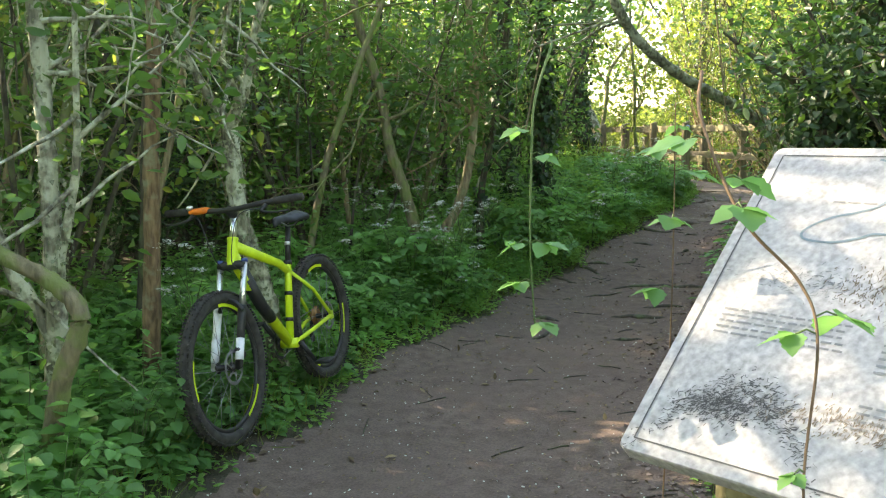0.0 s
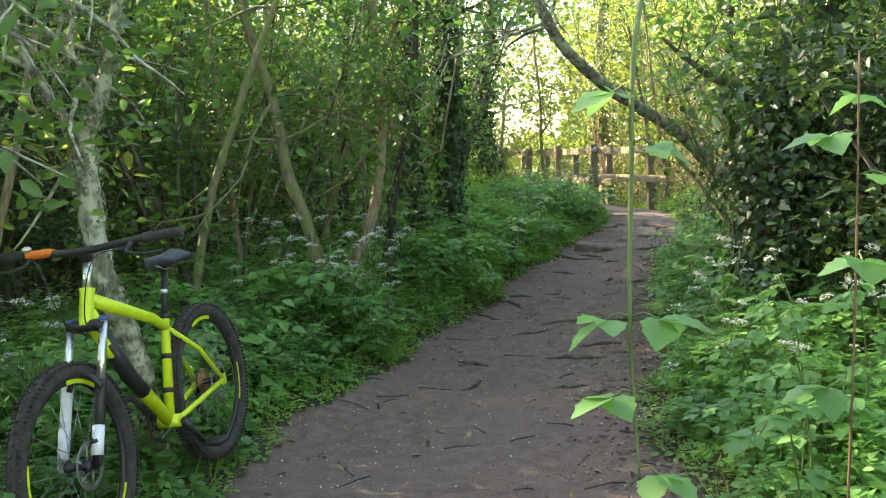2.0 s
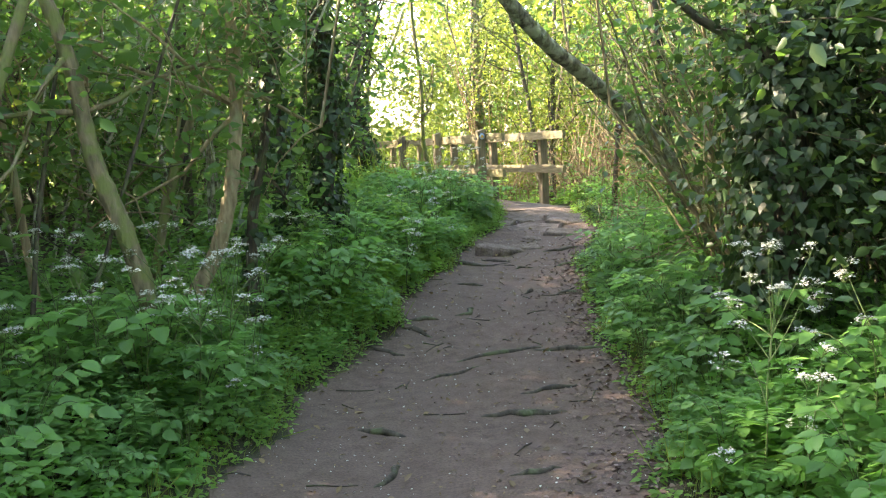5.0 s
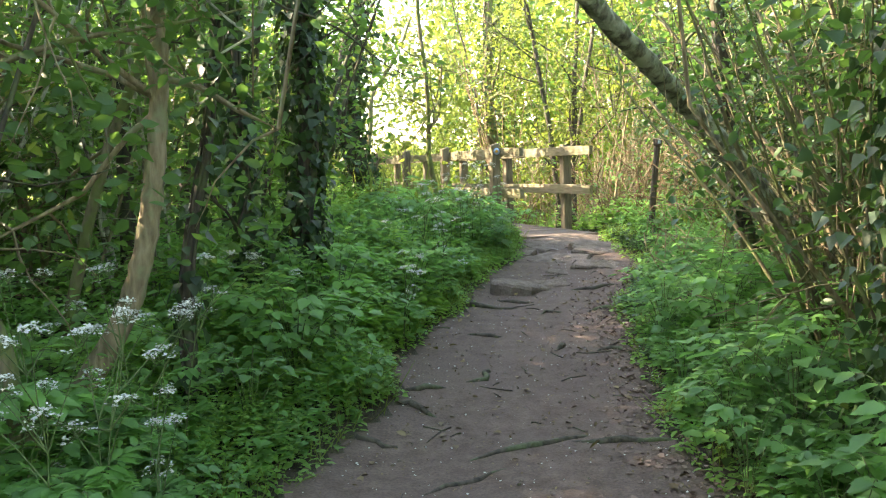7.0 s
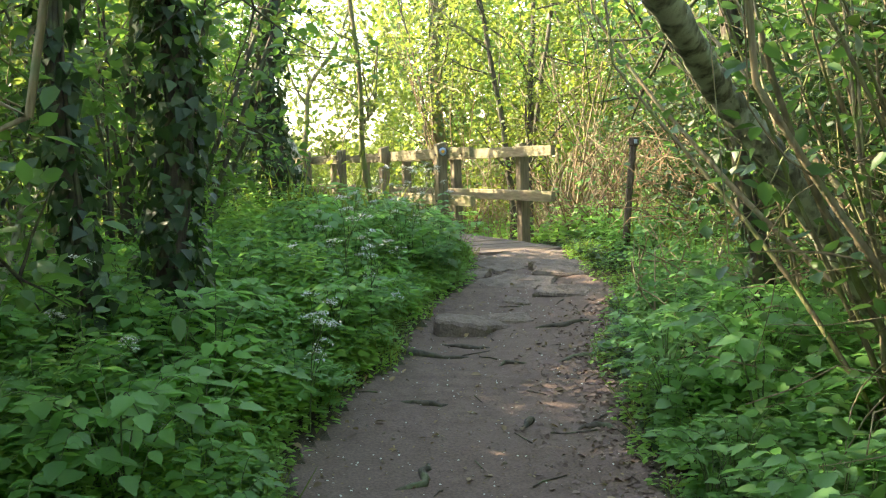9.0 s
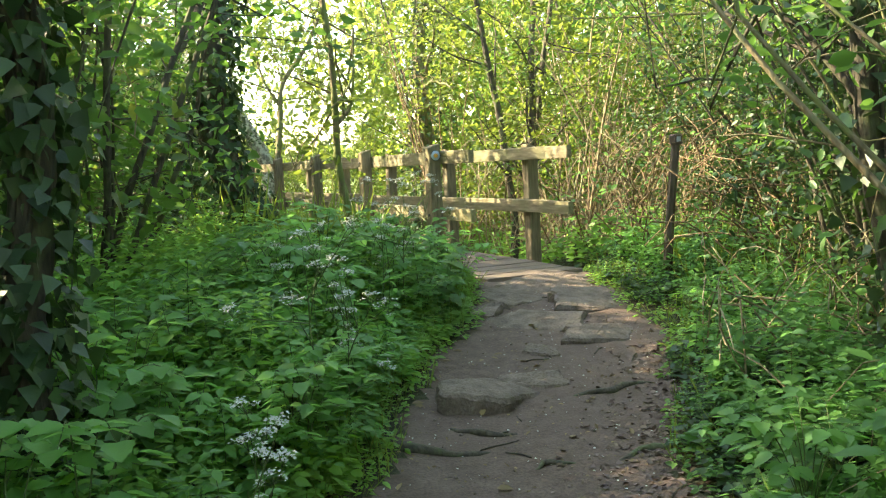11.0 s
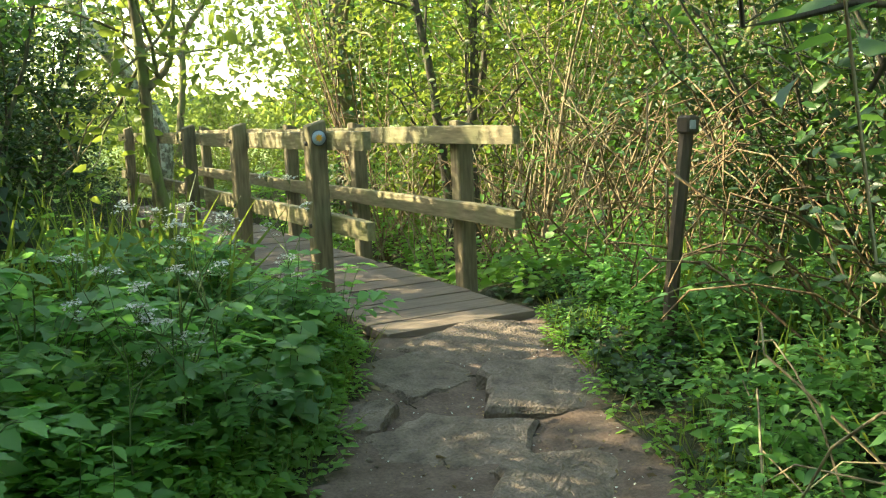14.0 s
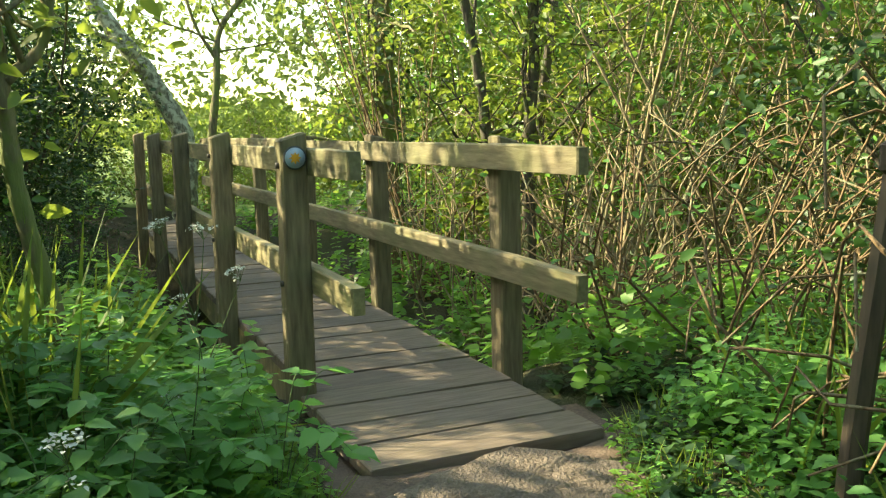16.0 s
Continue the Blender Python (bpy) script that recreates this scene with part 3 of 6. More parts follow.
tree([on(3.55, 22.4, -0.2), (3.65, 22.4, 0.8), (3.62, 22.4, 1.5), (3.25, 22.4, 2.25), (2.75, 22.4, 3.0), (2.2, 22.4, 4.4)], 0.15, 0.09, BARK_LICHEN, "grey tree that leans away behind the bridge", limbs=6, limb_from=2.0, leaf_count=500, leaves=LEAF_SUNNY)
tree([on(4.0, 24.0), (4.05, 24, 1.3), (4.2, 24.0, 2.2), (4.25, 24, 2.9), (4.75, 24, 3.6), (5.2, 24, 4.6)], 0.07, 0.03, BARK_MOSS, "slender bent tree at the edge of the field", limbs=8, limb_from=2.4, leaf_count=500, leaves=LEAF_SUNNY,
     forks=[([(4.22, 24, 2.5), (3.9, 24, 3.1), (3.7, 24, 4.2)], 0.035, 0.012)])
for bx, by, tilt in ((5.75, 16.6, 0.10), (5.62, 16.8, -0.35), (6.0, 17.2, 0.35)):
    tree([on(bx, by, -0.1), (bx + tilt * 0.1, by, 1.0), (bx + tilt * 0.5, by, 2.0), (bx + tilt * 1.3, by, 3.6)], 0.055, 0.028, BARK_DARK, "dark stem of a clump behind the bridge", limbs=8, limb_from=0.9, leaf_count=900, leaves=LEAF_SUNNY, name="tree")
tree([on(5.5, 19.5), (5.5, 19.5, 1.4), (5.45, 19.5, 2.8), (5.5, 19.5, 4.6)], 0.12, 0.08, BARK_MOSS, "tree draped with dry brown climbing stems", limbs=10, limb_from=1.0, leaf_count=1500, leaves=LEAF_SUNNY, ivy=1200, ivy_r=0.2)
tree([on(-1.75, 3.75), (-1.66, 3.66, 0.6), (-1.60, 3.6, 1.2), (-1.62, 3.6, 1.76), (-1.66, 3.6, 2.5), (-1.7, 3.6, 3.5)], 0.05, 0.02, BARK_LICHEN, "crooked old shrub crusted with grey lichen", limbs=12, limb_len=0.8, limb_from=0.9, leaf_count=500, name="shrub", category="shrub",
     forks=[([(-1.6, 3.6, 0.9), (-1.48, 3.55, 1.3), (-1.43, 3.5, 1.7), (-1.40, 3.5, 2.4)], 0.02, 0.008), ([(-1.65, 3.65, 0.6), (-1.85, 3.6, 1.1), (-1.95, 3.6, 1.9), (-2.0, 3.6, 2.6)], 0.035, 0.012)])
tree([on(-1.55, 3.25), (-1.44, 3.2, 0.55), (-1.35, 3.18, 0.80), (-1.45, 3.2, 0.93), (-1.62, 3.2, 1.03), (-1.95, 3.2, 1.25)], 0.042, 0.026, BARK_MOSS, "stub of a low mossy limb bent over the herbs", limbs=0, leaf_count=0, name="shrub", category="shrub")


# ---- thicket ----
def shrub_stock(stems, h, lean, leaves, leaf_count, bark, size, label, spread=0.35, twig=0.55):
    """A many-stemmed shrub."""
    t = thing("shrub", label, "shrub", "shrubs of the thicket")
    tips = []
    for _ in range(stems):
        s = Soup()
        a = rng.uniform(0, 6.28)
        foot = (spread * 0.4 * math.cos(a), spread * 0.4 * math.sin(a), -0.1)
        way = np.array((math.cos(a) * lean, math.sin(a) * lean, 1.0)) + rng.normal(size=3) * 0.1
        main = limb(s, foot, way, h * rng.uniform(0.7, 1.15), rng.uniform(0.009, 0.026), 5, 0.16, 0.0, 10)
        for _ in range(9):
            tw = limb(s, main[rng.integers(2, 10)], unit(1, 0.35)[0], twig * rng.uniform(0.5, 1.4), 0.005, 3, 0.4, 0.03, 4)
            tips.append(tw[1:])
        tips.append(main[6:])
        part("stem", s, bark, t)
    part("foliage", leaf_mesh("foliage", spray(np.concatenate(tips), leaf_count, 0.085, size, hang=0.2), leaves), leaves, t)
    return t


STOCK = [
    shrub_stock(7, 3.6, 0.28, LEAF_TREE, 1500, BARK_LICHEN, 0.075, "many-stemmed shrub with grey lichened stems"),
    shrub_stock(7, 3.0, 0.4, LEAF_TREE, 1600, BARK_MOSS, 0.08, "arching shrub with mossy stems and small leaves"),
    shrub_stock(7, 4.2, 0.18, LEAF_TREE, 1500, BARK_DARK, 0.085, "tall thin shrub with dark stems"),
    shrub_stock(6, 2.2, 0.6, LEAF_TREE, 2000, BARK_DARK, 0.07, "low spreading shrub with dense leaves"),
    shrub_stock(4, 3.8, 0.3, LEAF_SUNNY, 2000, BARK_PALE, 0.09, "shrub with pale stems and leaves coloured as sunlit"),
    shrub_stock(6, 2.4, 0.6, LEAF_SUNNY, 2000, BARK_PALE, 0.085, "low shrub at the wood's edge with leaves coloured as sunlit"),
    shrub_stock(5, 2.6, 0.35, LEAF_IVY, 4200, BARK_DARK, 0.056, "dark evergreen shrub in the shade"),
]
for ob, (hx, hy) in zip(STOCK, ((-3.0, 7.2), (-2.4, 9.0), (-1.5, 10.6), (-3.4, 5.2), (9.0, 19.0), (10.5, 17.0), (-2.6, 6.4))):
    ob.matrix_world = pose(hx, hy, float(height(hx, hy)))


def settle(stock, x, y, s=1.0):
    m = pose(x, y, float(height(x, y)) - 0.03, rng.uniform(-4, 4), rng.uniform(-4, 4), rng.uniform(0, 360))
    ob = copy_thing(stock, m)
    ob.scale = (s, s, s)
    return ob


def thicket(k, x0, x1, y0, y1, kinds, test, gap=0.45, lo=0.8, hi=1.15):
    done = []
    for _ in range(k * 30):
        x, y = rng.uniform(x0, x1), rng.uniform(y0, y1)
        if test(x, y) and all((x - a) ** 2 + (y - b) ** 2 > gap * gap for a, b in done):
            done.append((x, y))
            settle(STOCK[kinds[rng.integers(0, len(kinds))]], x, y, rng.uniform(lo, hi))
            if len(done) >= k:
                break


# deep wood on the left, hedge side on the right, light edge behind the bridge
thicket(56, -6.0, 1.3, 3.6, 14.5, (0, 1, 2, 2, 3), lambda x, y: x < edge_left(y) - 1.45 - 0.12 * max(0, y - 8) and not (x > -2.3 and y < 5.8), 0.5)
thicket(10, -5.0, 0.6, 3.2, 14.5, (6,), lambda x, y: x < edge_left(y) - 2.3 and not (x > -2.2 and y < 5.2), 0.7, 0.6, 1.0)
thicket(14, -6.0, -2.1, -1.0, 5.5, (0, 1, 2), lambda x, y: True, 0.7)
thicket(22, -9.0, -3.0, 8.0, 20.0, (4, 4, 2), lambda x, y: True, 0.8)
thicket(9, 3.2, 7.0, 1.5, 6.2, (0, 1, 6), lambda x, y: x > edge_right(y) + 1.5, 0.7)
thicket(15, 4.4, 9.0, 6.0, 10.5, (1, 0, 4, 6), lambda x, y: x > edge_right(y) + 1.7, 0.6)
thicket(13, 6.9, 12.0, 9.5, 16.0, (4, 1, 0, 3), lambda x, y: x > edge_right(y) + 1.8, 0.7)
thicket(32, 5.9, 15.0, 17.4, 26.0, (4, 5, 4, 4), lambda x, y: x - 5.7 > (y - 16.2) * 0.14, 0.7, 0.9, 1.35)
thicket(16, -2.5, 2.0, 15.5, 26.0, (4, 5, 2), lambda x, y: x < 1.7 + (y - 15) * 0.02, 0.8, 1.0, 1.4)
thicket(16, 0.5, 12.0, 25.0, 36.0, (5, 5), lambda x, y: True, 1.0, 0.4, 0.6)
thicket(12, -7.0, 7.0, -6.0, -1.5, (0, 1, 2), lambda x, y: True, 1.2)


# single evergreens by the far end of the bridge, low bright shrubs before the field
for x, y, s in ((1.75, 19.4, 1.1), (1.45, 18.3, 1.1), (1.2, 16.6, 0.9), (1.2, 20.2, 1.2), (2.5, 16.4, 0.32), (2.45, 17.4, 0.38), (2.5, 18.6, 0.42), (2.3, 15.3, 0.26)):
    settle(STOCK[6], x, y, s)
for x, y, s in ((3.2, 23.0, 0.55), (4.0, 23.6, 0.55), (4.9, 23.2, 0.6), (5.8, 23.8, 0.75), (2.5, 23.6, 0.6), (4.4, 25.0, 0.6), (3.4, 25.2, 0.6), (5.4, 25.4, 0.7)):
    settle(STOCK[5], x, y, s)


for x, y, s in ((4.2, 7.7, 0.8), (4.5, 8.9, 0.85), (4.0, 7.0, 0.8), (4.9, 9.9, 0.8), (5.6, 11.8, 0.7), (6.2, 13.0, 0.8), (4.9, 8.5, 1.25), (5.5, 9.6, 1.2), (4.5, 7.3, 1.2), (3.9, 6.3, 1.2), (3.5, 5.2, 1.2), (3.3, 4.0, 1.25), (4.2, 4.6, 1.4), (4.9, 9.9, 1.1), (5.3, 11.0, 1.0), (2.0, 22.2, 0.9), (1.3, 17.5, 1.0)):
    settle(STOCK[6], x, y, s)


def slim_stock(h, r, bark, label, leaves, lean):
    t = thing("slim_tree", label, "tree", "slim trees of the wood")
    s = Soup()
    line = limb(s, (0, 0, -0.1), (lean, 0.0, 1.0), h, r, 7, 0.09, 0.0, 12)
    part("trunk", s, bark, t)
    tips = []
    for _ in range(9):
        s = Soup()
        main = limb(s, line[rng.integers(3, 12)], unit(1, 0.5)[0], rng.uniform(0.6, 1.3), r * 0.3, 4, 0.3)
        tips.append(main[3:])
        for _ in range(3):
            tips.append(limb(s, main[rng.integers(2, 7)], unit(1, 0.2)[0], 0.45, 0.004, 3, 0.4, 0.03, 4)[1:])
        part("limb", s, bark, t)
    part("crown", leaf_mesh("crown", spray(np.concatenate(tips), 420, 0.10, 0.08, hang=0.2), leaves), leaves, t)
    return t


SLIM = [slim_stock(5.0, 0.045, BARK_DARK, "slim dark trunk in the wood", LEAF_TREE, 0.1), slim_stock(5.0, 0.035, BARK_MOSS, "slim mossy trunk in the wood", LEAF_TREE, 0.25),
        slim_stock(4.6, 0.028, BARK_PALE, "thin pale trunk among the shrubs", LEAF_SUNNY, -0.3), slim_stock(5.2, 0.06, BARK_DARK, "stout dark trunk deep in the wood", LEAF_TREE, -0.08)]
SPOTS = [(-2.2, 6.6), (-1.2, 6.9), (-0.9, 8.4), (-1.6, 8.0), (-0.4, 9.2), (-2.6, 8.6), (-1.3, 9.6), (-0.1, 10.3), (-0.8, 10.9), (0.3, 11.2), (-1.9, 10.4), (0.7, 12.3), (-3.2, 7.4), (-2.9, 10.0), (-2.0, 5.4), (-2.6, 4.6), (-2.0, 4.2), (-0.5, 12.4), (1.0, 14.2), (0.2, 13.6),
         (-1.4, 12.2), (-3.8, 9.2), (6.9, 17.0), (7.6, 18.4), (6.3, 18.6), (8.4, 17.2), (9.2, 18.2), (7.1, 20.0), (6.6, 14.6), (7.8, 13.4), (8.6, 15.2), (5.9, 21.2), (8.0, 21.6), (5.0, 9.6), (5.6, 8.4), (3.9, 5.4), (4.4, 6.8), (0.6, 16.4), (1.2, 18.6), (-0.6, 17.4)]
for i, (x, y) in enumerate(SPOTS):
    stock = SLIM[(i * 7 + i // 3) % 4] if y < 14 else SLIM[(1, 2, 2, 0)[i % 4]]
    m = pose(x, y, float(height(x, y)) - 0.03, rng.uniform(-5, 5), rng.uniform(-5, 5), rng.uniform(0, 360))
    if i < 4:
        SLIM[i].matrix_world = m
    else:
        copy_thing(stock, m)


def far_wood(name, label, k, angles, dist, z0, z1, mat, size):
    """A wood's edge seen across the field: clumps of leaves with an uneven top."""
    a = np.radians(rng.uniform(*angles, k))
    r = rng.uniform(*dist, k)
    lump = 0.5 + 0.5 * np.sin(a * 41) * np.sin(a * 17 + 2) + 0.25 * np.sin(a * 97)
    z = z0 + (z1 - z0) * rng.random(k) ** 0.8 * (0.55 + 0.55 * lump)
    p = np.stack([3 + r * np.sin(a), 14 + r * np.cos(a), z], 1)
    return single(name, leaf_mesh(name, leaf_arrays(p, unit(k), unit(k, 0.8), size * rng.uniform(0.5, 1.3, k)), mat), mat, label, "woods", kind="stuff")


far_wood("far_wood_right", "sunlit trees beyond the thicket", 8000, (15, 60), (13, 26), 0.2, 8.5, LEAF_SUNNY, 0.34)
far_wood("far_wood_shade", "darker trees beyond the hedge", 9000, (22, 85), (10, 22), 0.2, 8.5, LEAF_TREE, 0.30)
far_wood("far_wood_left", "sunlit trees behind the dark wood", 15000, (-95, -10), (13, 26), 0.2, 9.0, LEAF_SUNNY, 0.36)
far_wood("far_hedge", "pale hedge and trees across the field", 5000, (-12, 17), (48, 62), 0.2, 3.0, LEAF_SUNNY, 0.8)
far_wood("far_wood_side", "trees on the far side of the thicket", 7000, (75, 160), (9, 20), 0.2, 9.0, LEAF_TREE, 0.4)
far_wood("far_wood_back", "trees behind the start of the path", 5000, (160, 262), (22, 34), 0.2, 10.0, LEAF_TREE, 0.5)


def canopy(name, label, k, x0, x1, y0, y1, z0, z1, mat, size, gap, margin=3.0):
    """High leaves of the wood beside the path; the gap above it lets skylight down."""
    p = np.stack([rng.uniform(x0, x1, 3 * k), rng.uniform(y0, y1, 3 * k), rng.uniform(z0, z1, 3 * k)], 1)
    field = np.sin(p[:, 0] * 1.9 + 1.3 * np.sin(p[:, 1] * 0.9)) * np.sin(p[:, 1] * 1.7 + p[:, 0] * 0.4) + 0.5 * np.sin(p[:, 2] * 2.1 + p[:, 0])
    shut = (p[:, 0] < edge_left(p[:, 1]) - margin) | (p[:, 0] > edge_right(p[:, 1]) + 0.9) | (p[:, 1] > 26)
    p = p[(field > gap) & shut][:k]
    j = len(p)
    return single(name, leaf_mesh(name, leaf_arrays(p, unit(j), unit(j, 1.2), size * rng.uniform(0.6, 1.3, j)), mat), mat, label, "foliage", kind="stuff")


canopy("canopy", "high leafy branches of the wood", 17000, -9, 9, -4, 13.5, 3.2, 5.6, LEAF_TREE, 0.16, -0.3)
canopy("canopy_edge", "leafy branches at the wood's edge, coloured as sunlit", 9000, 5.0, 12, 13.0, 26, 2.9, 6.5, LEAF_SUNNY, 0.16, -0.2)


# ---- herbs ----
def herb_bank(name, label, k, x0, x1, y0, y1, test, mat, tall, size, shape=OVATE, pairs=7):
    """A bank of upright herbs too many to count: pairs of leaves up each stalk."""
    pts = []
    while len(pts) < k:
        x, y = rng.uniform(x0, x1, 4 * k), rng.uniform(y0, y1, 4 * k)
        ok = test(x, y)
        pts += list(zip(x[ok], y[ok]))
    xy = np.array(pts[:k])
    z = height(xy[:, 0], xy[:, 1])
    clump = 0.5 + 0.5 * np.sin(xy[:, 0] * 5.1 + 1.8 * np.sin(xy[:, 1] * 2.7)) * np.sin(xy[:, 1] * 4.3 + 1.5 * np.sin(xy[:, 0] * 3.3))
    h = tall(xy[:, 0], xy[:, 1]) * rng.uniform(0.55, 1.1, k) * (0.55 + 0.8 * clump)
    lean = rng.normal(size=(k, 2)) * 0.12
    tip = np.stack([xy[:, 0] + lean[:, 0] * h, xy[:, 1] + lean[:, 1] * h, z + h], 1)
    foot = np.stack([xy[:, 0], xy[:, 1], z], 1)
    vs = []
    for j in range(pairs):
        f = (0.25 + 0.75 * (j + rng.random(k)) / pairs)
        p = foot + (tip - foot) * f[:, None]
        a = rng.uniform(0, 6.28, k)
        sz = size * (1.15 - 0.55 * f) * rng.uniform(0.7, 1.25, k)
        for turn in (0.0, np.pi):
            d = np.stack([np.cos(a + turn), np.sin(a + turn), rng.uniform(-0.45, 0.25, k)], 1)
            vs.append(leaf_arrays(p + d * 0.012, d, np.array((0, 0, 1.0)) + rng.normal(size=(k, 3)) * 0.3, sz, shape))
    return single(name, leaf_mesh(name, np.concatenate(vs), mat), mat, label, "herbs", kind="stuff")


def off_path(x, y, gap=0.06):
    return (x < edge_left(y) - gap) | (x > edge_right(y) + gap)


def left_tall(x, y):
    d = edge_left(y) - x
    return 0.10 + 0.30 * smooth01(d / 0.8) + 0.08 * smooth01((y - 8) / 2) - 0.08 * smooth01((y - 11) / 2)


def right_tall(x, y):
    d = x - edge_right(y)
    return 0.09 + 0.32 * smooth01(d / 0.7)


herb_bank("herbs_left", "dense nettles and woodland herbs along the path", 3400, -4.5, 3.4, 2.2, 13.6, lambda x, y: (x < edge_left(y) - 0.1) & (x > edge_left(y) - 2.6), LEAF_HERB, left_tall, 0.075)
herb_bank("herbs_bank", "light green herbs on the sunny bank", 2200, 0.0, 3.6, 8.5, 14.6, lambda x, y: (x < edge_left(y) - 0.08) & (x > edge_left(y) - 2.0), LEAF_BANK, left_tall, 0.08)
herb_bank("herbs_near", "nettles and herbs beside the bicycle", 1200, -3.4, -0.6, -0.5, 5.5, lambda x, y: (x < edge_left(y) - 0.1), LEAF_HERB_LIGHT, left_tall, 0.08, BROAD)
herb_bank("herbs_right", "dense herbs and bramble leaves beside the path", 2100, 0.6, 7.5, 2.3, 10.5, lambda x, y: (x > edge_right(y) + 0.1) & (x < edge_right(y) + 2.4), LEAF_HERB, right_tall, 0.075)
herb_bank("herbs_right_light", "light green leafy herbs beside the path", 700, 0.6, 7.5, 2.6, 9.5, lambda x, y: (x > edge_right(y) + 0.15) & (x < edge_right(y) + 1.8), LEAF_HERB_LIGHT, right_tall, 0.085, BROAD)
herb_bank("ivy_floor", "dark ivy creeping over the hedge bottom", 2600, 2.6, 7.8, 8.8, 14.2, lambda x, y: (x > edge_right(y) + 0.06) & (x < edge_right(y) + 2.8), LEAF_IVY, lambda x, y: 0.10 + 0.06 * smooth01((x - edge_right(y)) / 0.6), 0.06, IVY, 4)
herb_bank("herbs_hedge", "scattered light herbs among the ivy", 420, 2.8, 7.5, 9.6, 14.0, lambda x, y: (x > edge_right(y) + 0.2) & (x < edge_right(y) + 2.4), LEAF_HERB_LIGHT, right_tall, 0.07, OVATE)
herb_bank("herbs_ditch", "herbs in the ditch by the bridge", 1900, 1.0, 11.0, 13.6, 22.5, lambda x, y: (abs(x - 4.2 + 0.1 * (y - 13.4)) > 0.52), LEAF_BANK, lambda x, y: 0.45 + 0 * x, 0.09, BROAD)
herb_bank("herbs_wood_floor", "low dark leaves on the wood's floor", 5200, -7.5, 10.0, -1.0, 14.5, lambda x, y: off_path(x, y, 0.2), LEAF_HERB, lambda x, y: 0.16 + 0 * x, 0.07, OVATE, 4)
herb_bank("low_verge", "low leaves creeping onto the path's edge", 2600, -1.8, 5.2, 0.0, 13.6, lambda x, y: off_path(x, y, -0.03) & (x > edge_left(y) - 0.5) & (x < edge_right(y) + 0.5), LEAF_BANK, lambda x, y: 0.07 + 0 * x, 0.045, OVATE, 3)
herb_bank("cleavers", "soft light green cleavers and fine herbs on the bank", 2000, -0.6, 3.6, 6.8, 13.4, lambda x, y: (x < edge_left(y) - 0.04) & (x > edge_left(y) - 1.15), LEAF_BANK, lambda x, y: 0.15 + 0.27 * smooth01((edge_left(y) - x) / 0.7), 0.034, OVATE, 9)
herb_bank("cleavers_right", "soft light green cleavers beside the path", 700, 1.0, 5.8, 4.0, 13.4, lambda x, y: (x > edge_right(y) + 0.04) & (x < edge_right(y) + 0.9), LEAF_HERB_LIGHT, lambda x, y: 0.12 + 0.28 * smooth01((x - edge_right(y)) / 0.7), 0.034, OVATE, 8)

# ---- bicycle ----
PAINT_LIME = plain("paint_lime", (0.55, 0.72, 0.03), 0.32, 0.0, 0.06)
RUBBER = plain("tyre_rubber", (0.045, 0.042, 0.038), 0.85, 0.0, 0.25)
BLACK = plain("black_paint", (0.018, 0.018, 0.019), 0.4)
SADDLE_SKIN = plain("saddle_skin", (0.03, 0.035, 0.045), 0.5)
CHROME = plain("polished_steel", (0.75, 0.76, 0.78), 0.22, 1.0, 0.05)
STEEL = plain("dull_steel", (0.35, 0.35, 0.36), 0.4, 1.0)
WHITE_PAINT = plain("white_paint", (0.75, 0.77, 0.80), 0.4)
ORANGE = plain("orange_plastic", (0.85, 0.20, 0.02), 0.45)
COPPER = plain("cassette_bronze", (0.40, 0.22, 0.10), 0.45, 0.9)
BK = 0.945


def bp(*c):
    return np.array(c, float) * BK


def ring(soup, centre, axis_y, radius, minor, seg=48, sides=10, flat=1.0, a0=0.0, a1=2 * math.pi):
    """A ring (or an arc) in the wheel's plane; the wheel turns about y."""
    full = a1 - a0 > 6.28
    ang = np.linspace(a0, a1, seg, endpoint=not full)
    v = []
    for a in ang:
        for k in range(sides):
            b = 2 * math.pi * k / sides
            r = radius + minor * math.cos(b)
            v.append((centre[0] + r * math.cos(a), centre[1] + minor * flat * math.sin(b), centre[2] + r * math.sin(a)))
    f = []
    for i in range(seg if full else seg - 1):
        j = (i + 1) % seg
        f += [(i * sides + k, j * sides + k, j * sides + (k + 1) % sides, i * sides + (k + 1) % sides) for k in range(sides)]
    return soup.add(v, f)


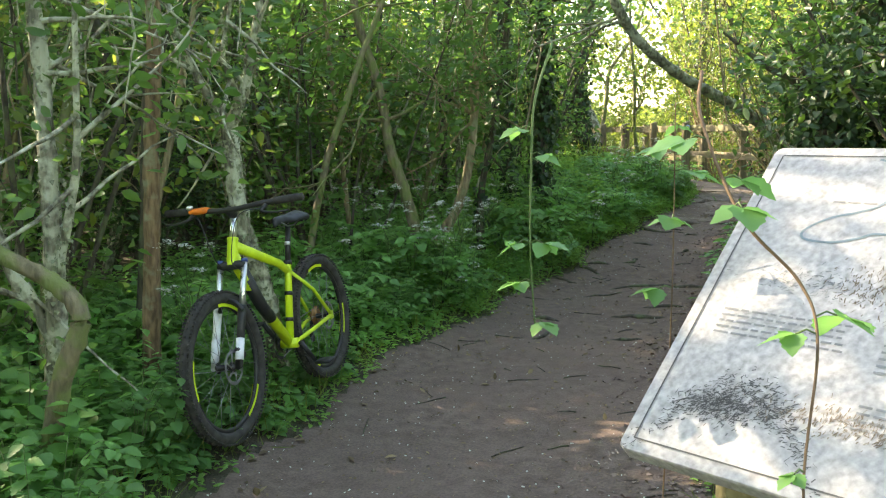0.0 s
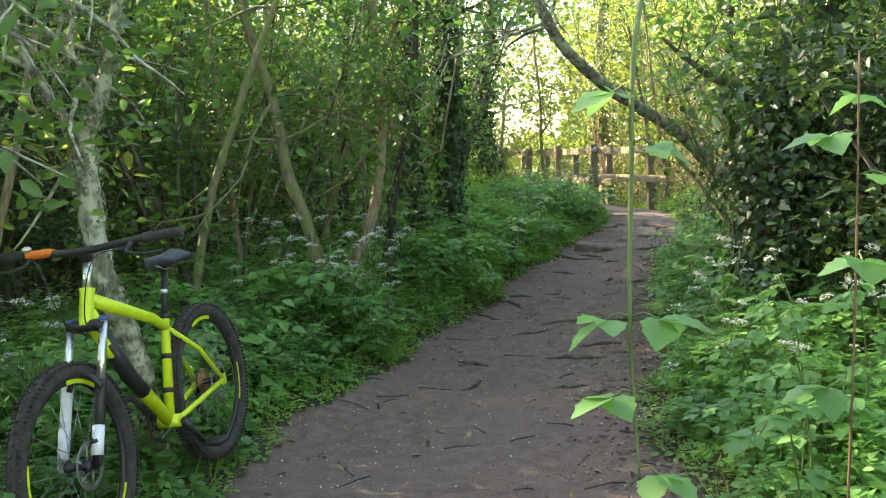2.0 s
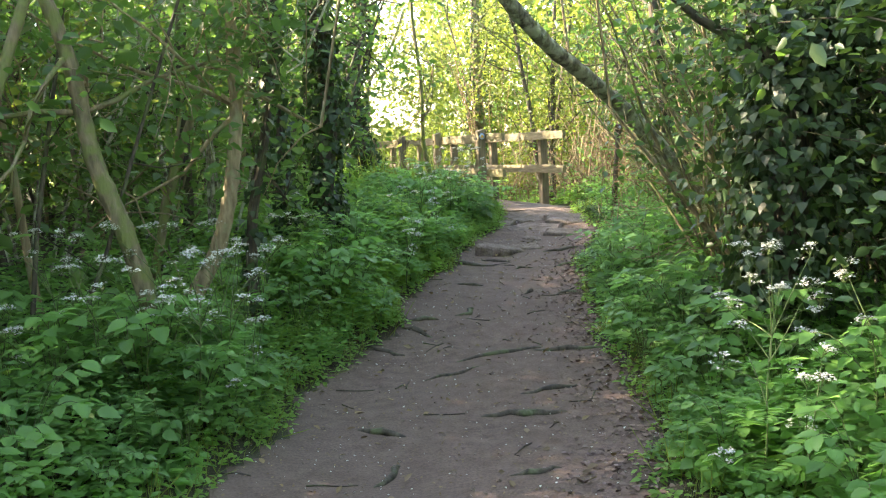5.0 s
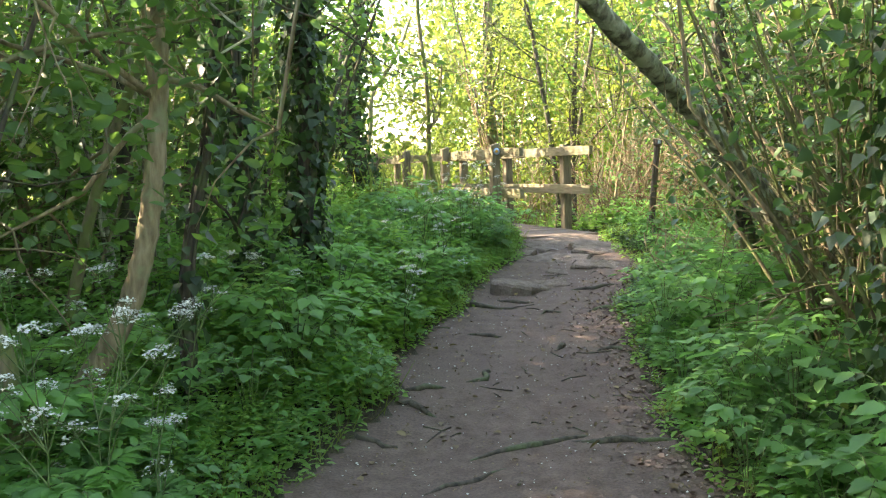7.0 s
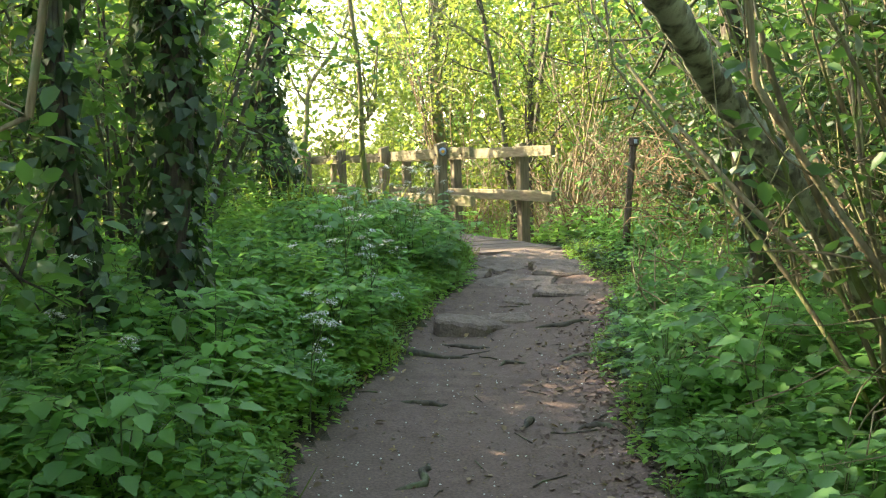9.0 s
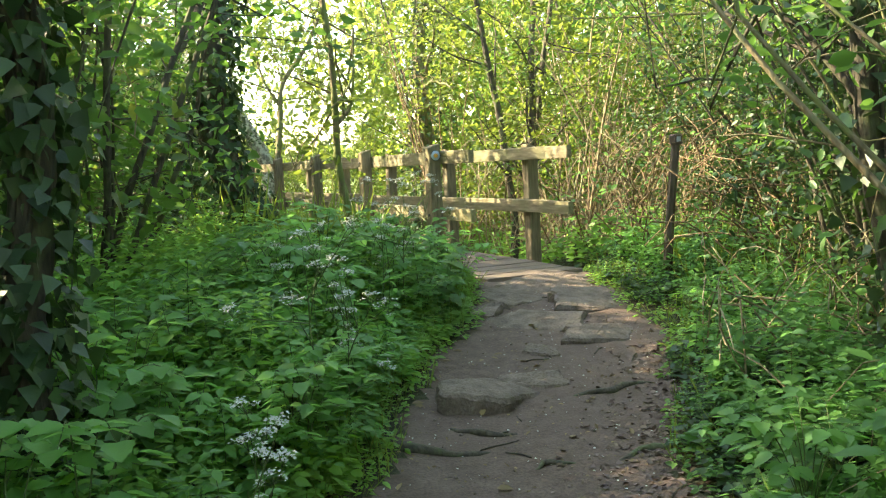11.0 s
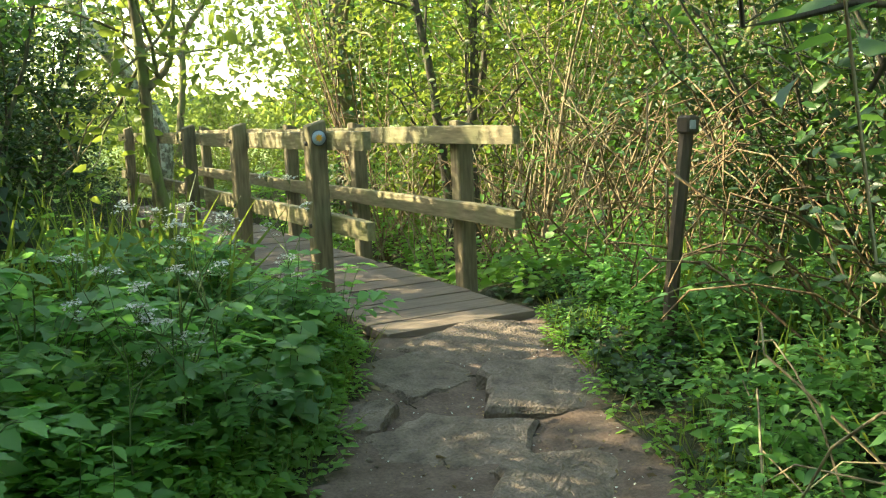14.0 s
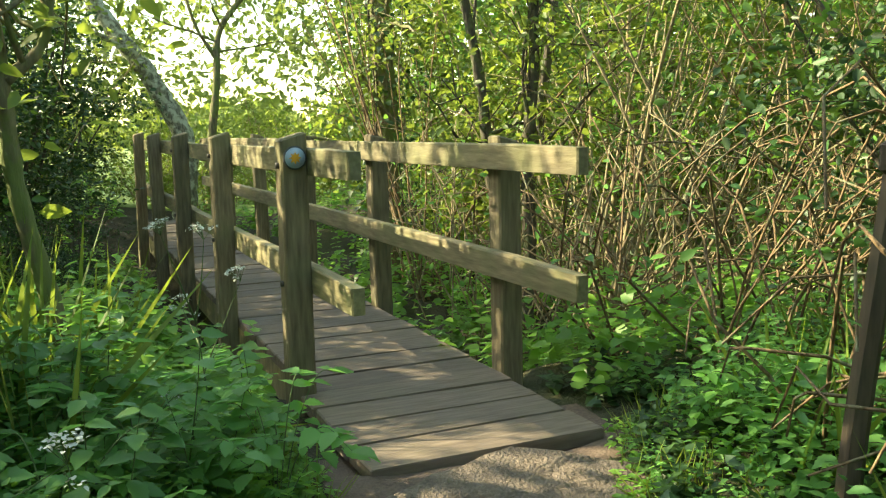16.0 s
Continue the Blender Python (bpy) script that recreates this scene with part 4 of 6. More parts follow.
def wheel(parent, name, rear):
    w = new(name)
    w.parent = parent
    w.empty_display_size = 0.05
    R, tr = 0.365 * BK, 0.031 * BK
    c = (0, 0, 0)
    tyre = ring(Soup(), c, None, R - tr, tr, 64, 10)
    for i in range(120):
        a = 2 * math.pi * i / 120
        for off, dr in ((-0.62, -0.006), (0.0, 0.0), (0.62, -0.006)):
            if off == 0 and i % 2:
                continue
            rr = R + dr + 0.001
            rot = Matrix.Rotation(-a, 3, "Y")
            tyre.box((rr * math.cos(a), off * tr * 1.35, rr * math.sin(a)), (0.007, 0.010, 0.009), rot)
    part("tyre", tyre, RUBBER, w, "knobbly black tyre")
    rim = ring(Soup(), c, None, R - 2 * tr - 0.006, 0.011, 64, 8, 1.0)
    part("rim", rim, BLACK, w)
    for a0 in (0.35, 2.2, 4.3):
        for sy in (-1, 1):
            arc = Soup()
            v, f = [], []
            for i, a in enumerate(np.linspace(a0, a0 + 0.62, 14)):
                for r in (R - 2 * tr - 0.013, R - 2 * tr + 0.002):
                    v.append((r * math.cos(a), sy * 0.0125, r * math.sin(a)))
                if i:
                    f.append((2 * i - 2, 2 * i - 1, 2 * i + 1, 2 * i))
            part("rim_stripe", arc.add(v, f), PAINT_LIME, w, "lime stripe on the rim")
    hub = Soup().tube([(0, -0.05, 0), (0, -0.035, 0), (0, -0.03, 0), (0, 0.03, 0), (0, 0.035, 0), (0, 0.05, 0)], [0.008, 0.027, 0.014, 0.014, 0.027, 0.008], 14)
    part("hub", hub, BLACK, w)
    for i in range(24):
        a = 2 * math.pi * i / 24
        b = a + (0.5 if i % 4 < 2 else -0.5)
        sy = 0.03 if i % 2 else -0.03
        part("spoke", Soup().tube([(0.024 * math.cos(b), sy, 0.024 * math.sin(b)), ((R - 2 * tr - 0.012) * math.cos(a), 0, (R - 2 * tr - 0.012) * math.sin(a))], 0.0013, 4), STEEL, w)
    rotor = ring(Soup(), (0, 0.043, 0), None, 0.072, 0.008, 32, 6, 0.12)
    for i in range(6):
        a = i * math.pi / 3
        rotor.box((0.045 * math.cos(a), 0.043, 0.045 * math.sin(a)), (0.05, 0.002, 0.008), Matrix.Rotation(-a - 0.3, 3, "Y"))
    part("brake_disc", rotor, STEEL, w)
    if rear:
        cas = Soup()
        for i, r in enumerate((0.058, 0.052, 0.046, 0.040, 0.034, 0.028, 0.024)):
            cas.tube([(0, -0.028 - i * 0.0045, 0), (0, -0.030 - i * 0.0045, 0)], r, 24)
        part("cassette", cas, COPPER, w)
    return w


def build_bicycle():
    m = Matrix.Translation((-0.694, 4.925, 0.090)) @ Matrix.Rotation(-1.8512, 4, "Z") @ Matrix.Rotation(0.0229, 4, "Y") @ Matrix.Rotation(0.1324, 4, "X")
    bike = thing("bicycle", "lime yellow mountain bike leaning on a small tree", "bicycle", m=m)
    R, BB, ST, HT, HB, SD, F = bp(0, 0, .365), bp(.43, 0, .31), bp(.305, 0, .715), bp(.832, 0, .937), bp(.875, 0, .825), bp(.222, 0, .97), bp(1.10, 0, .365)
    frame_mesh = Soup()
    frame_mesh.tube([HT + (HT - HB) * 0.12, HT, HB, HB + (HB - HT) * 0.05], [0.027, 0.025, 0.027, 0.029], 14)
    frame_mesh.tube([HB + (HT - HB) * 0.80, ST + bp(0.10, 0, 0.035), ST + bp(0.0, 0, -0.03)], [0.026, 0.021, 0.018], 12)
    frame_mesh.tube([HB + (HT - HB) * 0.35, (HB + BB) / 2 + bp(0.01, 0, 0.0), BB], [0.031, 0.029, 0.026], 12)
    frame_mesh.tube([BB, ST, ST + bp(-.008, 0, .03)], [0.021, 0.018, 0.020], 12)
    frame_mesh.tube([BB - (0, 0.045, 0), BB + (0, 0.045, 0)], 0.026, 14)
    for sy in (-1, 1):
        drop = R + bp(0.0, sy * 0.068, 0)
        frame_mesh.tube([ST + bp(0.0, sy * 0.014, -0.035), (ST + drop) / 2 + bp(0, sy * 0.018, 0.012), drop], [0.010, 0.0095, 0.010], 8)
        frame_mesh.tube([BB + bp(0, sy * 0.03, 0), (BB + drop) / 2 + bp(0, sy * 0.012, -0.004), drop], [0.012, 0.011, 0.011], 8)
        frame_mesh.box(drop, (0.045, 0.006, 0.045), None, 0.002)
    part("frame", frame_mesh, PAINT_LIME, bike, "glossy lime yellow frame tubes")
    for q, lab in ((0.28, ""), (0.62, "")):
        c = BB + (ST - BB) * q
        part("frame_mark", Soup().tube([c, c + (ST - BB) * 0.05], 0.0225, 12), BLACK, bike, "black lettering bar on the seat tube")
    # Black panel, drawn longer to paint the shadow on the upper down tube.
    c = HB + (BB - HB) * 0.10
    part("frame_mark", Soup().tube([c + (HT - HB) * 0.30, HB + (BB - HB) * 0.5 + bp(0.01, 0, 0.0), HB + (BB - HB) * 0.66 + bp(0.006, 0, 0)], [0.0325, 0.0305, 0.0295], 12), BLACK, bike, "black panel on the down tube, lengthened as painted shadow")
    part("seat_clamp", Soup().tube([ST + bp(-.003, 0, .01), ST + bp(-.01, 0, .032)], 0.022, 12), BLACK, bike)
    part("seatpost", Soup().tube([ST, SD + bp(.0, 0, -0.03)], 0.0145, 12), BLACK, bike)
    part("seatpost_ring", Soup().tube([ST + (SD - ST) * .45, ST + (SD - ST) * .52], 0.0155, 12), CHROME, bike)
    sad = Soup()
    v, f = [], []
    prof = [(-0.135, 0.070, 0.012), (-0.11, 0.079, 0.022), (-0.06, 0.072, 0.020), (0.0, 0.050, 0.014), (0.06, 0.026, 0.012), (0.12, 0.019, 0.012), (0.145, 0.012, 0.004)]
    for x, w, z in prof:
        for k in range(12):
            b = 2 * math.pi * k / 12
            v.append((SD[0] + x, w * math.cos(b), SD[2] + z + (0.016 if math.sin(b) > 0 else 0.030) * math.sin(b) - 0.02 * abs(math.cos(b)) * (w > 0.04)))
    for i in range(len(prof) - 1):
        f += [(i * 12 + k, i * 12 + (k + 1) % 12, (i + 1) * 12 + (k + 1) % 12, (i + 1) * 12 + k) for k in range(12)]
    f += [tuple(range(12))[::-1], tuple(range((len(prof) - 1) * 12, len(prof) * 12))]
    saddle = part("saddle", sad.add(v, f), SADDLE_SKIN, bike, "dark blue-black padded saddle")
    for sy in (-1, 1):
        part("saddle_rail", Soup().tube([SD + (-0.09, sy * 0.03, -0.01), SD + (-0.03, sy * 0.02, -0.035), SD + (0.04, sy * 0.02, -0.033), SD + (0.10, sy * 0.012, -0.005)], 0.004, 6), STEEL, saddle)
    # steering assembly, straight but for a slight turn
    steer = Matrix.Translation(Vector(HB)) @ Matrix.Rotation(0.022, 4, Vector((-.358, 0, .934))) @ Matrix.Translation(-Vector(HB))

    def turned(ob):
        ob.matrix_basis = steer
        return ob
    ax = np.array((-.358, 0, .934))
    crown = HB - ax * 0.012
    fork = turned(part("fork", Soup().tube([crown + (0, -0.068, 0), crown + (0, -0.04, 0.008), crown + (0, 0.04, 0.008), crown + (0, 0.068, 0)], [0.019, 0.021, 0.021, 0.019], 10), BLACK, bike, "black fork crown"))
    off = np.array((0.042, 0, 0.016)) * BK
    for sy in (-1, 1):
        top = crown + (0, sy * 0.062, 0)
        axle = F + (0, sy * 0.062, 0)
        base = axle - off * 0.25
        mid = top + (base - top) * 0.42
        part("stanchion", Soup().tube([top + ax * 0.02, mid + (mid - top) * 0.1], 0.0145, 12), CHROME, fork, "polished stanchion tube")
        part("lower_leg", Soup().tube([mid - (base - top) * 0.02, mid, mid + (base - top) * 0.1, base, axle], [0.019, 0.0205, 0.019, 0.017, 0.014], 12), BLACK if sy > 0 else WHITE_PAINT, fork, "fork leg with white panels")
        q0, q1 = mid + (base - mid) * 0.52, mid + (base - mid) * 0.88
        part("leg_panel", Soup().tube([q0 + (0.002, 0, 0), q1 + (0.002, 0, 0)], 0.0197, 12), WHITE_PAINT, fork, "white panel on the fork leg")
        part("fork_cap", Soup().tube([top + ax * 0.018, top + ax * 0.034], 0.016, 12), plain("cap_blue", (0.05, 0.09, 0.28), 0.4), fork)
    arch = Soup().tube(curve_pts([crown + (base - crown) * 0.44 + (0.035, -0.060, 0), crown + (base - crown) * 0.38 + (0.05, -0.03, 0.02), crown + (base - crown) * 0.38 + (0.05, 0.03, 0.02), crown + (base - crown) * 0.44 + (0.035, 0.060, 0)], 5), 0.010, 8)
    part("fork_brace", arch, BLACK, fork)
    part("brake_caliper", Soup().box(F + (-0.05, 0.058, 0.055), (0.035, 0.03, 0.07), Matrix.Rotation(0.6, 3, "Y"), 0.006), BLACK, fork)
    stem_top = HT + ax * 0.135
    bar_c = stem_top + bp(0.045, 0, 0.022)
    part("steerer", Soup().tube([HT, stem_top], 0.0165, 12), CHROME, fork, "bright spacers under the stem")
    bar = turned(part("handlebar", Soup().tube(curve_pts([bar_c + (-0.055, -0.355, 0.015), bar_c + (-0.03, -0.20, 0.012), bar_c + (0, -0.05, 0), bar_c + (0, 0.05, 0), bar_c + (-0.03, 0.20, 0.012), bar_c + (-0.055, 0.355, 0.015)], 6), 0.0135, 10), BLACK, bike, "flat black handlebar"))
    part("stem", Soup().tube([stem_top - ax * 0.01, bar_c], [0.024, 0.022], 12), BLACK, bar)
    for sy in (-1, 1):
        g0, g1 = bar_c + (-0.033, sy * 0.225, 0.0125), bar_c + (-0.055, sy * 0.362, 0.015)
        q = np.linspace(0, 1, 29)
        part("grip", Soup().tube(g0 + (g1 - g0) * q[:, None], 0.0172 + 0.0014 * (np.arange(29) % 2), 12), RUBBER, bar, "ribbed rubber grip")
        lever0 = bar_c + (-0.01, sy * 0.19, 0.0)
        part("brake_lever", Soup().tube(curve_pts([lever0, lever0 + (0.05, sy * 0.0, -0.022), lever0 + (0.055, sy * 0.06, -0.035), lever0 + (0.035, sy * 0.13, -0.035)], 5), [0.010] * 4 + [0.007] * 4 + [0.005] * 8, 7), BLACK, bar)
        part("cable", Soup().tube(curve_pts([lever0 + (0.02, 0, -0.01), bar_c + (0.10, sy * 0.10, -0.03), HB + (0.07, sy * 0.04, 0.03), HB + (-0.03, sy * 0.03, -0.04)], 7), 0.0025, 5), BLACK, bar)
    o = bar_c + (-0.012, -0.155, 0.004)
    part("clip_light", Soup().box(o + (0, 0, 0.006), (0.040, 0.105, 0.030), Matrix.Rotation(0.10, 3, "Z"), 0.008), ORANGE, bar, "orange plastic clip on the bar")
    bell = bar_c + (-0.025, -0.215, 0.03)
    part("bell", Soup().tube([bell - (0, 0, 0.014), bell, bell + (0, 0, 0.008), bell + (0, 0, 0.013)], [0.008, 0.018, 0.015, 0.004], 14), CHROME, bar, "small polished bell")
    fw = wheel(bike, "front_wheel", False)
    fw.matrix_basis = steer @ Matrix.Translation(Vector(F)) @ Matrix.Rotation(0.6, 4, "Y")
    rw = wheel(bike, "rear_wheel", True)
    rw.matrix_basis = Matrix.Translation(Vector(R)) @ Matrix.Rotation(-0.9, 4, "Y")
    crank = part("chainring", ring(Soup(), BB + (0, -0.052, 0), None, 0.072, 0.008, 36, 6, 0.25).tube([BB + (0, -0.05, 0), BB + (0, -0.055, 0)], 0.035, 16), BLACK, bike)
    for sy, a in ((-1, 0.9), (1, 0.9 + math.pi)):
        e = BB + (0.165 * math.cos(a), sy * 0.075, 0.165 * math.sin(a))
        arm = part("crank_arm", Soup().tube([BB + (0, sy * 0.06, 0), e], [0.014, 0.011], 8), BLACK, crank)
        part("pedal", Soup().box(e + (0, sy * 0.055, 0), (0.085, 0.085, 0.018), None, 0.004), BLACK, crank)
    for z in (0.068, -0.068):
        part("chain", Soup().tube([BB + (0, -0.050, z), R + (0.0, -0.046, z * 0.6)], 0.0035, 5), STEEL, bike)
    mech = Soup().box(R + (0.02, -0.06, -0.065), (0.02, 0.018, 0.10), Matrix.Rotation(-0.35, 3, "Y"), 0.004)
    mech.tube([R + (0.035, -0.052, -0.115), R + (0.035, -0.058, -0.115)], 0.022, 12)
    part("derailleur", mech, BLACK, bike)


build_bicycle()

# ---- information board ----
BOARD_WHITE = soil_material("board_panel", (0.33, 0.318, 0.315), (0.46, 0.445, 0.445), (0.40, 0.388, 0.385), 5.0, 0.05)
INK = plain("board_ink", (0.08, 0.08, 0.08), 0.6)
INK_PALE = plain("board_ink_pale", (0.22, 0.225, 0.23), 0.6)
INK_BLUE = plain("board_ink_blue", (0.18, 0.24, 0.27), 0.6)
INK_BROWN = plain("board_ink_brown", (0.18, 0.14, 0.10), 0.6)


def build_board():
    near, far = np.array((0.306, 1.73, 0.831)), np.array((0.749, 2.138, 1.397))
    up = far - near
    depth = np.linalg.norm(up)
    up /= depth
    along = np.array((up[1], -up[0], 0.0))
    along /= np.linalg.norm(along)
    nrm = np.cross(along, up)
    m = Matrix(((along[0], up[0], nrm[0], near[0]), (along[1], up[1], nrm[1], near[1]), (along[2], up[2], nrm[2], near[2]), (0, 0, 0, 1)))
    board = thing("information_board", "sloping white information board with a faded map and text", "sign", m=m)
    W, D = 1.25, depth
    panel = Soup()
    rr, c = 0.02, []
    for cx, cy, a0 in ((W - rr, rr, -90), (W - rr, D - rr, 0), (rr, D - rr, 90), (rr, rr, 180)):
        for a in np.radians(np.linspace(a0, a0 + 90, 5)):
            c.append((cx + rr * math.cos(a), cy + rr * math.sin(a)))
    k = len(c)
    mid = np.array((W / 2, D / 2))
    v = []
    for z, s in ((-0.035, 1.0), (-0.004, 1.0), (0.0, 0.995)):
        v += [(mid[0] + (x - mid[0]) * s, mid[1] + (y - mid[1]) * s, z) for x, y in c]
    f = [tuple(range(k))[::-1], tuple(range(2 * k, 3 * k))]
    for i in range(2):
        f += [(i * k + j, i * k + (j + 1) % k, (i + 1) * k + (j + 1) % k, (i + 1) * k + j) for j in range(k)]
    part("panel", panel.add(v, f), BOARD_WHITE, board, "white laminated panel, dirty and worn", False)
    z = 0.0015

    def bar(s, x0, y0, x1, y1, w):
        d = np.array((x1 - x0, y1 - y0))
        L = np.linalg.norm(d)
        n = np.array((-d[1], d[0])) / L * w / 2
        s.add([(x0 - n[0], y0 - n[1], z), (x1 - n[0], y1 - n[1], z), (x1 + n[0], y1 + n[1], z), (x0 + n[0], y0 + n[1], z)], [(0, 1, 2, 3)])
    border = Soup()
    e = 0.028
    for a, b in (((e, e), (W - e, e)), ((W - e, e), (W - e, D - e)), ((W - e, D - e), (e, D - e)), ((e, D - e), (e, e))):
        bar(border, *a, *b, 0.0035)
    part("border_line", border, INK, board, "thin dark border line", False)
    # text blocks: rows of short bars
    for bx, by, rows, width in ((0.075, 0.36, 5, 0.26), (0.40, 0.33, 5, 0.30), (0.36, 0.56, 6, 0.30), (0.74, 0.40, 7, 0.32), (0.76, 0.66, 5, 0.34), (0.40, 0.20, 4, 0.25), (0.19, 0.665, 1, 0.10)):
        s = Soup()
        for r in range(rows):
            x = bx
            while x < bx + width - 0.01:
                w = rng.uniform(0.010, 0.035)
                bar(s, x, by - r * 0.0145, min(x + w, bx + width), by - r * 0.0145, 0.0048)
                x += w + 0.006
        part("text_block", s, INK_PALE, board, "faded lines of small text", False)
    # river on the map
    line = curve_pts([(0.245, 0.79), (0.30, 0.77), (0.315, 0.72), (0.29, 0.665), (0.25, 0.64), (0.20, 0.62), (0.16, 0.585), (0.165, 0.56), (0.22, 0.555), (0.27, 0.57), (0.30, 0.585), (0.345, 0.58), (0.36, 0.55)], 6)
    s = Soup()
    for a, b in zip(line, line[1:]):
        bar(s, *a, *b, 0.0055)
    part("map_line", s, INK_BLUE, board, "blue-grey river line of the map", False)
    # drawings: many pen strokes; worn patches
    def strokes(name, cx, cy, w, h, k, ang, mat, label, arch=0.0):
        s = Soup()
        for _ in range(int(k * 2.4)):
            u = rng.normal()
            x, y = cx + u * w, cy + rng.normal() * h - arch * u * u
            a = ang + rng.normal() * 0.5
            L = rng.uniform(0.003, 0.012)
            bar(s, x, y, x + L * math.cos(a), y + L * math.sin(a), rng.uniform(0.0006, 0.0022))
        tagged(part(name, s, mat, board, label, False), kind="stuff")
    strokes("drawing", 0.20, 0.175, 0.085, 0.022, 330, 0.3, INK, "dark pen drawing of an arched bank", 0.035)
    strokes("drawing", 0.16, 0.13, 0.045, 0.018, 180, 1.0, INK, "dark pen drawing of plants")
    strokes("drawing", 0.42, 0.155, 0.09, 0.016, 160, 1.3, INK_BROWN, "brown pen drawing of plants")
    strokes("drawing", 0.37, 0.45, 0.05, 0.03, 150, 1.4, INK_BROWN, "brown pen drawing of a plant")
    strokes("drawing", 0.52, 0.44, 0.05, 0.05, 170, 0.9, INK_PALE, "grey shaded drawing")
    strokes("drawing", 0.20, 0.45, 0.06, 0.016, 80, 0.6, INK_PALE, "pale drawing on the map")
    strokes("drawing", 0.37, 0.66, 0.03, 0.02, 60, 1.2, INK_BROWN, "small map drawing")
    strokes("drawing", 0.80, 0.18, 0.10, 0.04, 200, 0.8, INK, "dark pen drawing of animals' tracks")
    # frame and legs below
    for y in (0.10, D - 0.10):
        part("batten", Soup().box((W / 2, y, -0.062), (W - 0.10, 0.07, 0.05), None, 0.004), WOOD_RAIL, board, smooth=False)
    for x in (0.17, W - 0.17):
        for y in (0.16, D - 0.16):
            p = near + along * x + up * y - nrm * 0.085
            g = float(height(p[0], p[1])) - 0.15
            inv = m.inverted()
            a, b = inv @ Vector(p), inv @ Vector((p[0], p[1], g))
            part("leg", Soup().tube([a, b], 0.055, 4), WOOD_RAIL, board, "square timber leg", False)


build_board()

# ---- stake ----
stake = thing("marker_stake", "dark slender wooden stake with a pale chipped top", "stake")
ST0, ST1 = on(4.77, 12.45, -0.2), (4.81, 12.36, 1.47)
part("pole", Soup().tube(curve_pts([ST0, (4.78, 12.42, 0.8), ST1], 5), np.linspace(0.034, 0.028, 11), 6), WOOD_STAKE, stake, smooth=False)
part("cap", Soup().box((4.81, 12.36, 1.455), (0.075, 0.065, 0.075), Matrix.Rotation(0.3, 3, "Z"), 0.01), WOOD_STAKE, stake, "chipped head of the stake", False)
part("tag", Soup().box((4.805, 12.322, 1.455), (0.03, 0.008, 0.035), None, 0.002), PLASTIC_GREY, stake, "small pale tag", False)

# ---- stones by the bridge ----
def stone(x, y, w, d, t, turn, tilt=(0, 0), lift=0.0, label="flat worn stone bedded in the path", crown=0.004):
    k = 26
    ang = np.linspace(0, 2 * np.pi, k, endpoint=False) + rng.uniform(-0.08, 0.08, k)
    sides, start = 4 + int(rng.random() < 0.5), rng.uniform(0, 6)
    corner = np.cos(np.pi / sides) / np.cos((ang + start) % (2 * np.pi / sides) - np.pi / sides)
    rad = 1.2 * corner + 0.10 * np.sin(ang * 2 + rng.uniform(0, 6)) + rng.uniform(-0.09, 0.09, k)
    out = np.stack([w / 2 * np.cos(ang) * rad, d / 2 * np.sin(ang) * rad], 1)
    v = []
    for z, s in ((-t, 1.0), (-0.022, 1.04), (-0.004, 0.97), (crown * 0.6, 0.72), (crown, 0.36)):
        v += [(a * s, b * s, z + rng.uniform(-0.005, 0.005)) for a, b in out]
    v.append((0, 0, crown))
    f = [tuple(range(k))[::-1]]
    for i in range(4):
        f += [(i * k + j, i * k + (j + 1) % k, (i + 1) * k + (j + 1) % k, (i + 1) * k + j) for j in range(k)]
    f += [(4 * k + j, 4 * k + (j + 1) % k, 5 * k) for j in range(k)]
    ob = single("stone", Soup().add(v, f), STONE, label, "stone", "stones in the path", smooth=False)
    ob.matrix_world = pose(x, y, float(height(x, y)) + lift, tilt[0], tilt[1], turn)
    return ob


stone(2.82, 11.04, 0.46, 0.38, 0.16, 20, (5, 10), 0.065, "lumpy pale stone sticking out of the earth", 0.02)
stone(3.14, 11.19, 0.38, 0.24, 0.1, -10, (5, -3), 0.012)
stone(3.44, 11.69, 0.30, 0.24, 0.1, 35, (6, 2), 0.004)
stone(3.88, 11.81, 0.56, 0.40, 0.1, 25, (9, 3), 0.022)
stone(3.63, 12.17, 0.58, 0.44, 0.12, -15, (10, 0), 0.026)
stone(4.22, 12.48, 0.72, 0.50, 0.12, 8, (10, 3), 0.034)
stone(3.78, 12.86, 0.52, 0.42, 0.12, 40, (11, -2), 0.024)
stone(4.24, 13.1, 0.86, 0.40, 0.12, -3, (11, 0), 0.02)
stone(3.38, 12.48, 0.30, 0.26, 0.1, 10, (8, -6), 0.018)

# ---- roots across the path ----
def root(x, y, length, turn, r=0.016):
    a = radians(turn)
    k = 9
    q = np.linspace(-0.5, 0.5, k)
    wob = np.cumsum(rng.normal(size=k)) * 0.02
    xs, ys = x + q * length * math.cos(a) - wob * math.sin(a), y + q * length * math.sin(a) + wob * math.cos(a)
    zs = height(xs, ys) + r * 0.35 - 0.05 * (2 * np.abs(q)) ** 3 * 0.6 + rng.normal(size=k) * 0.002
    ob = single("root", Soup().tube(np.stack([xs, ys, zs], 1), r * (1.1 - np.abs(q)) * rng.uniform(0.8, 1.2, k), 7), BARK_DARK, "bare tree root crossing the trodden earth", "root", "roots in the path")
    return ob


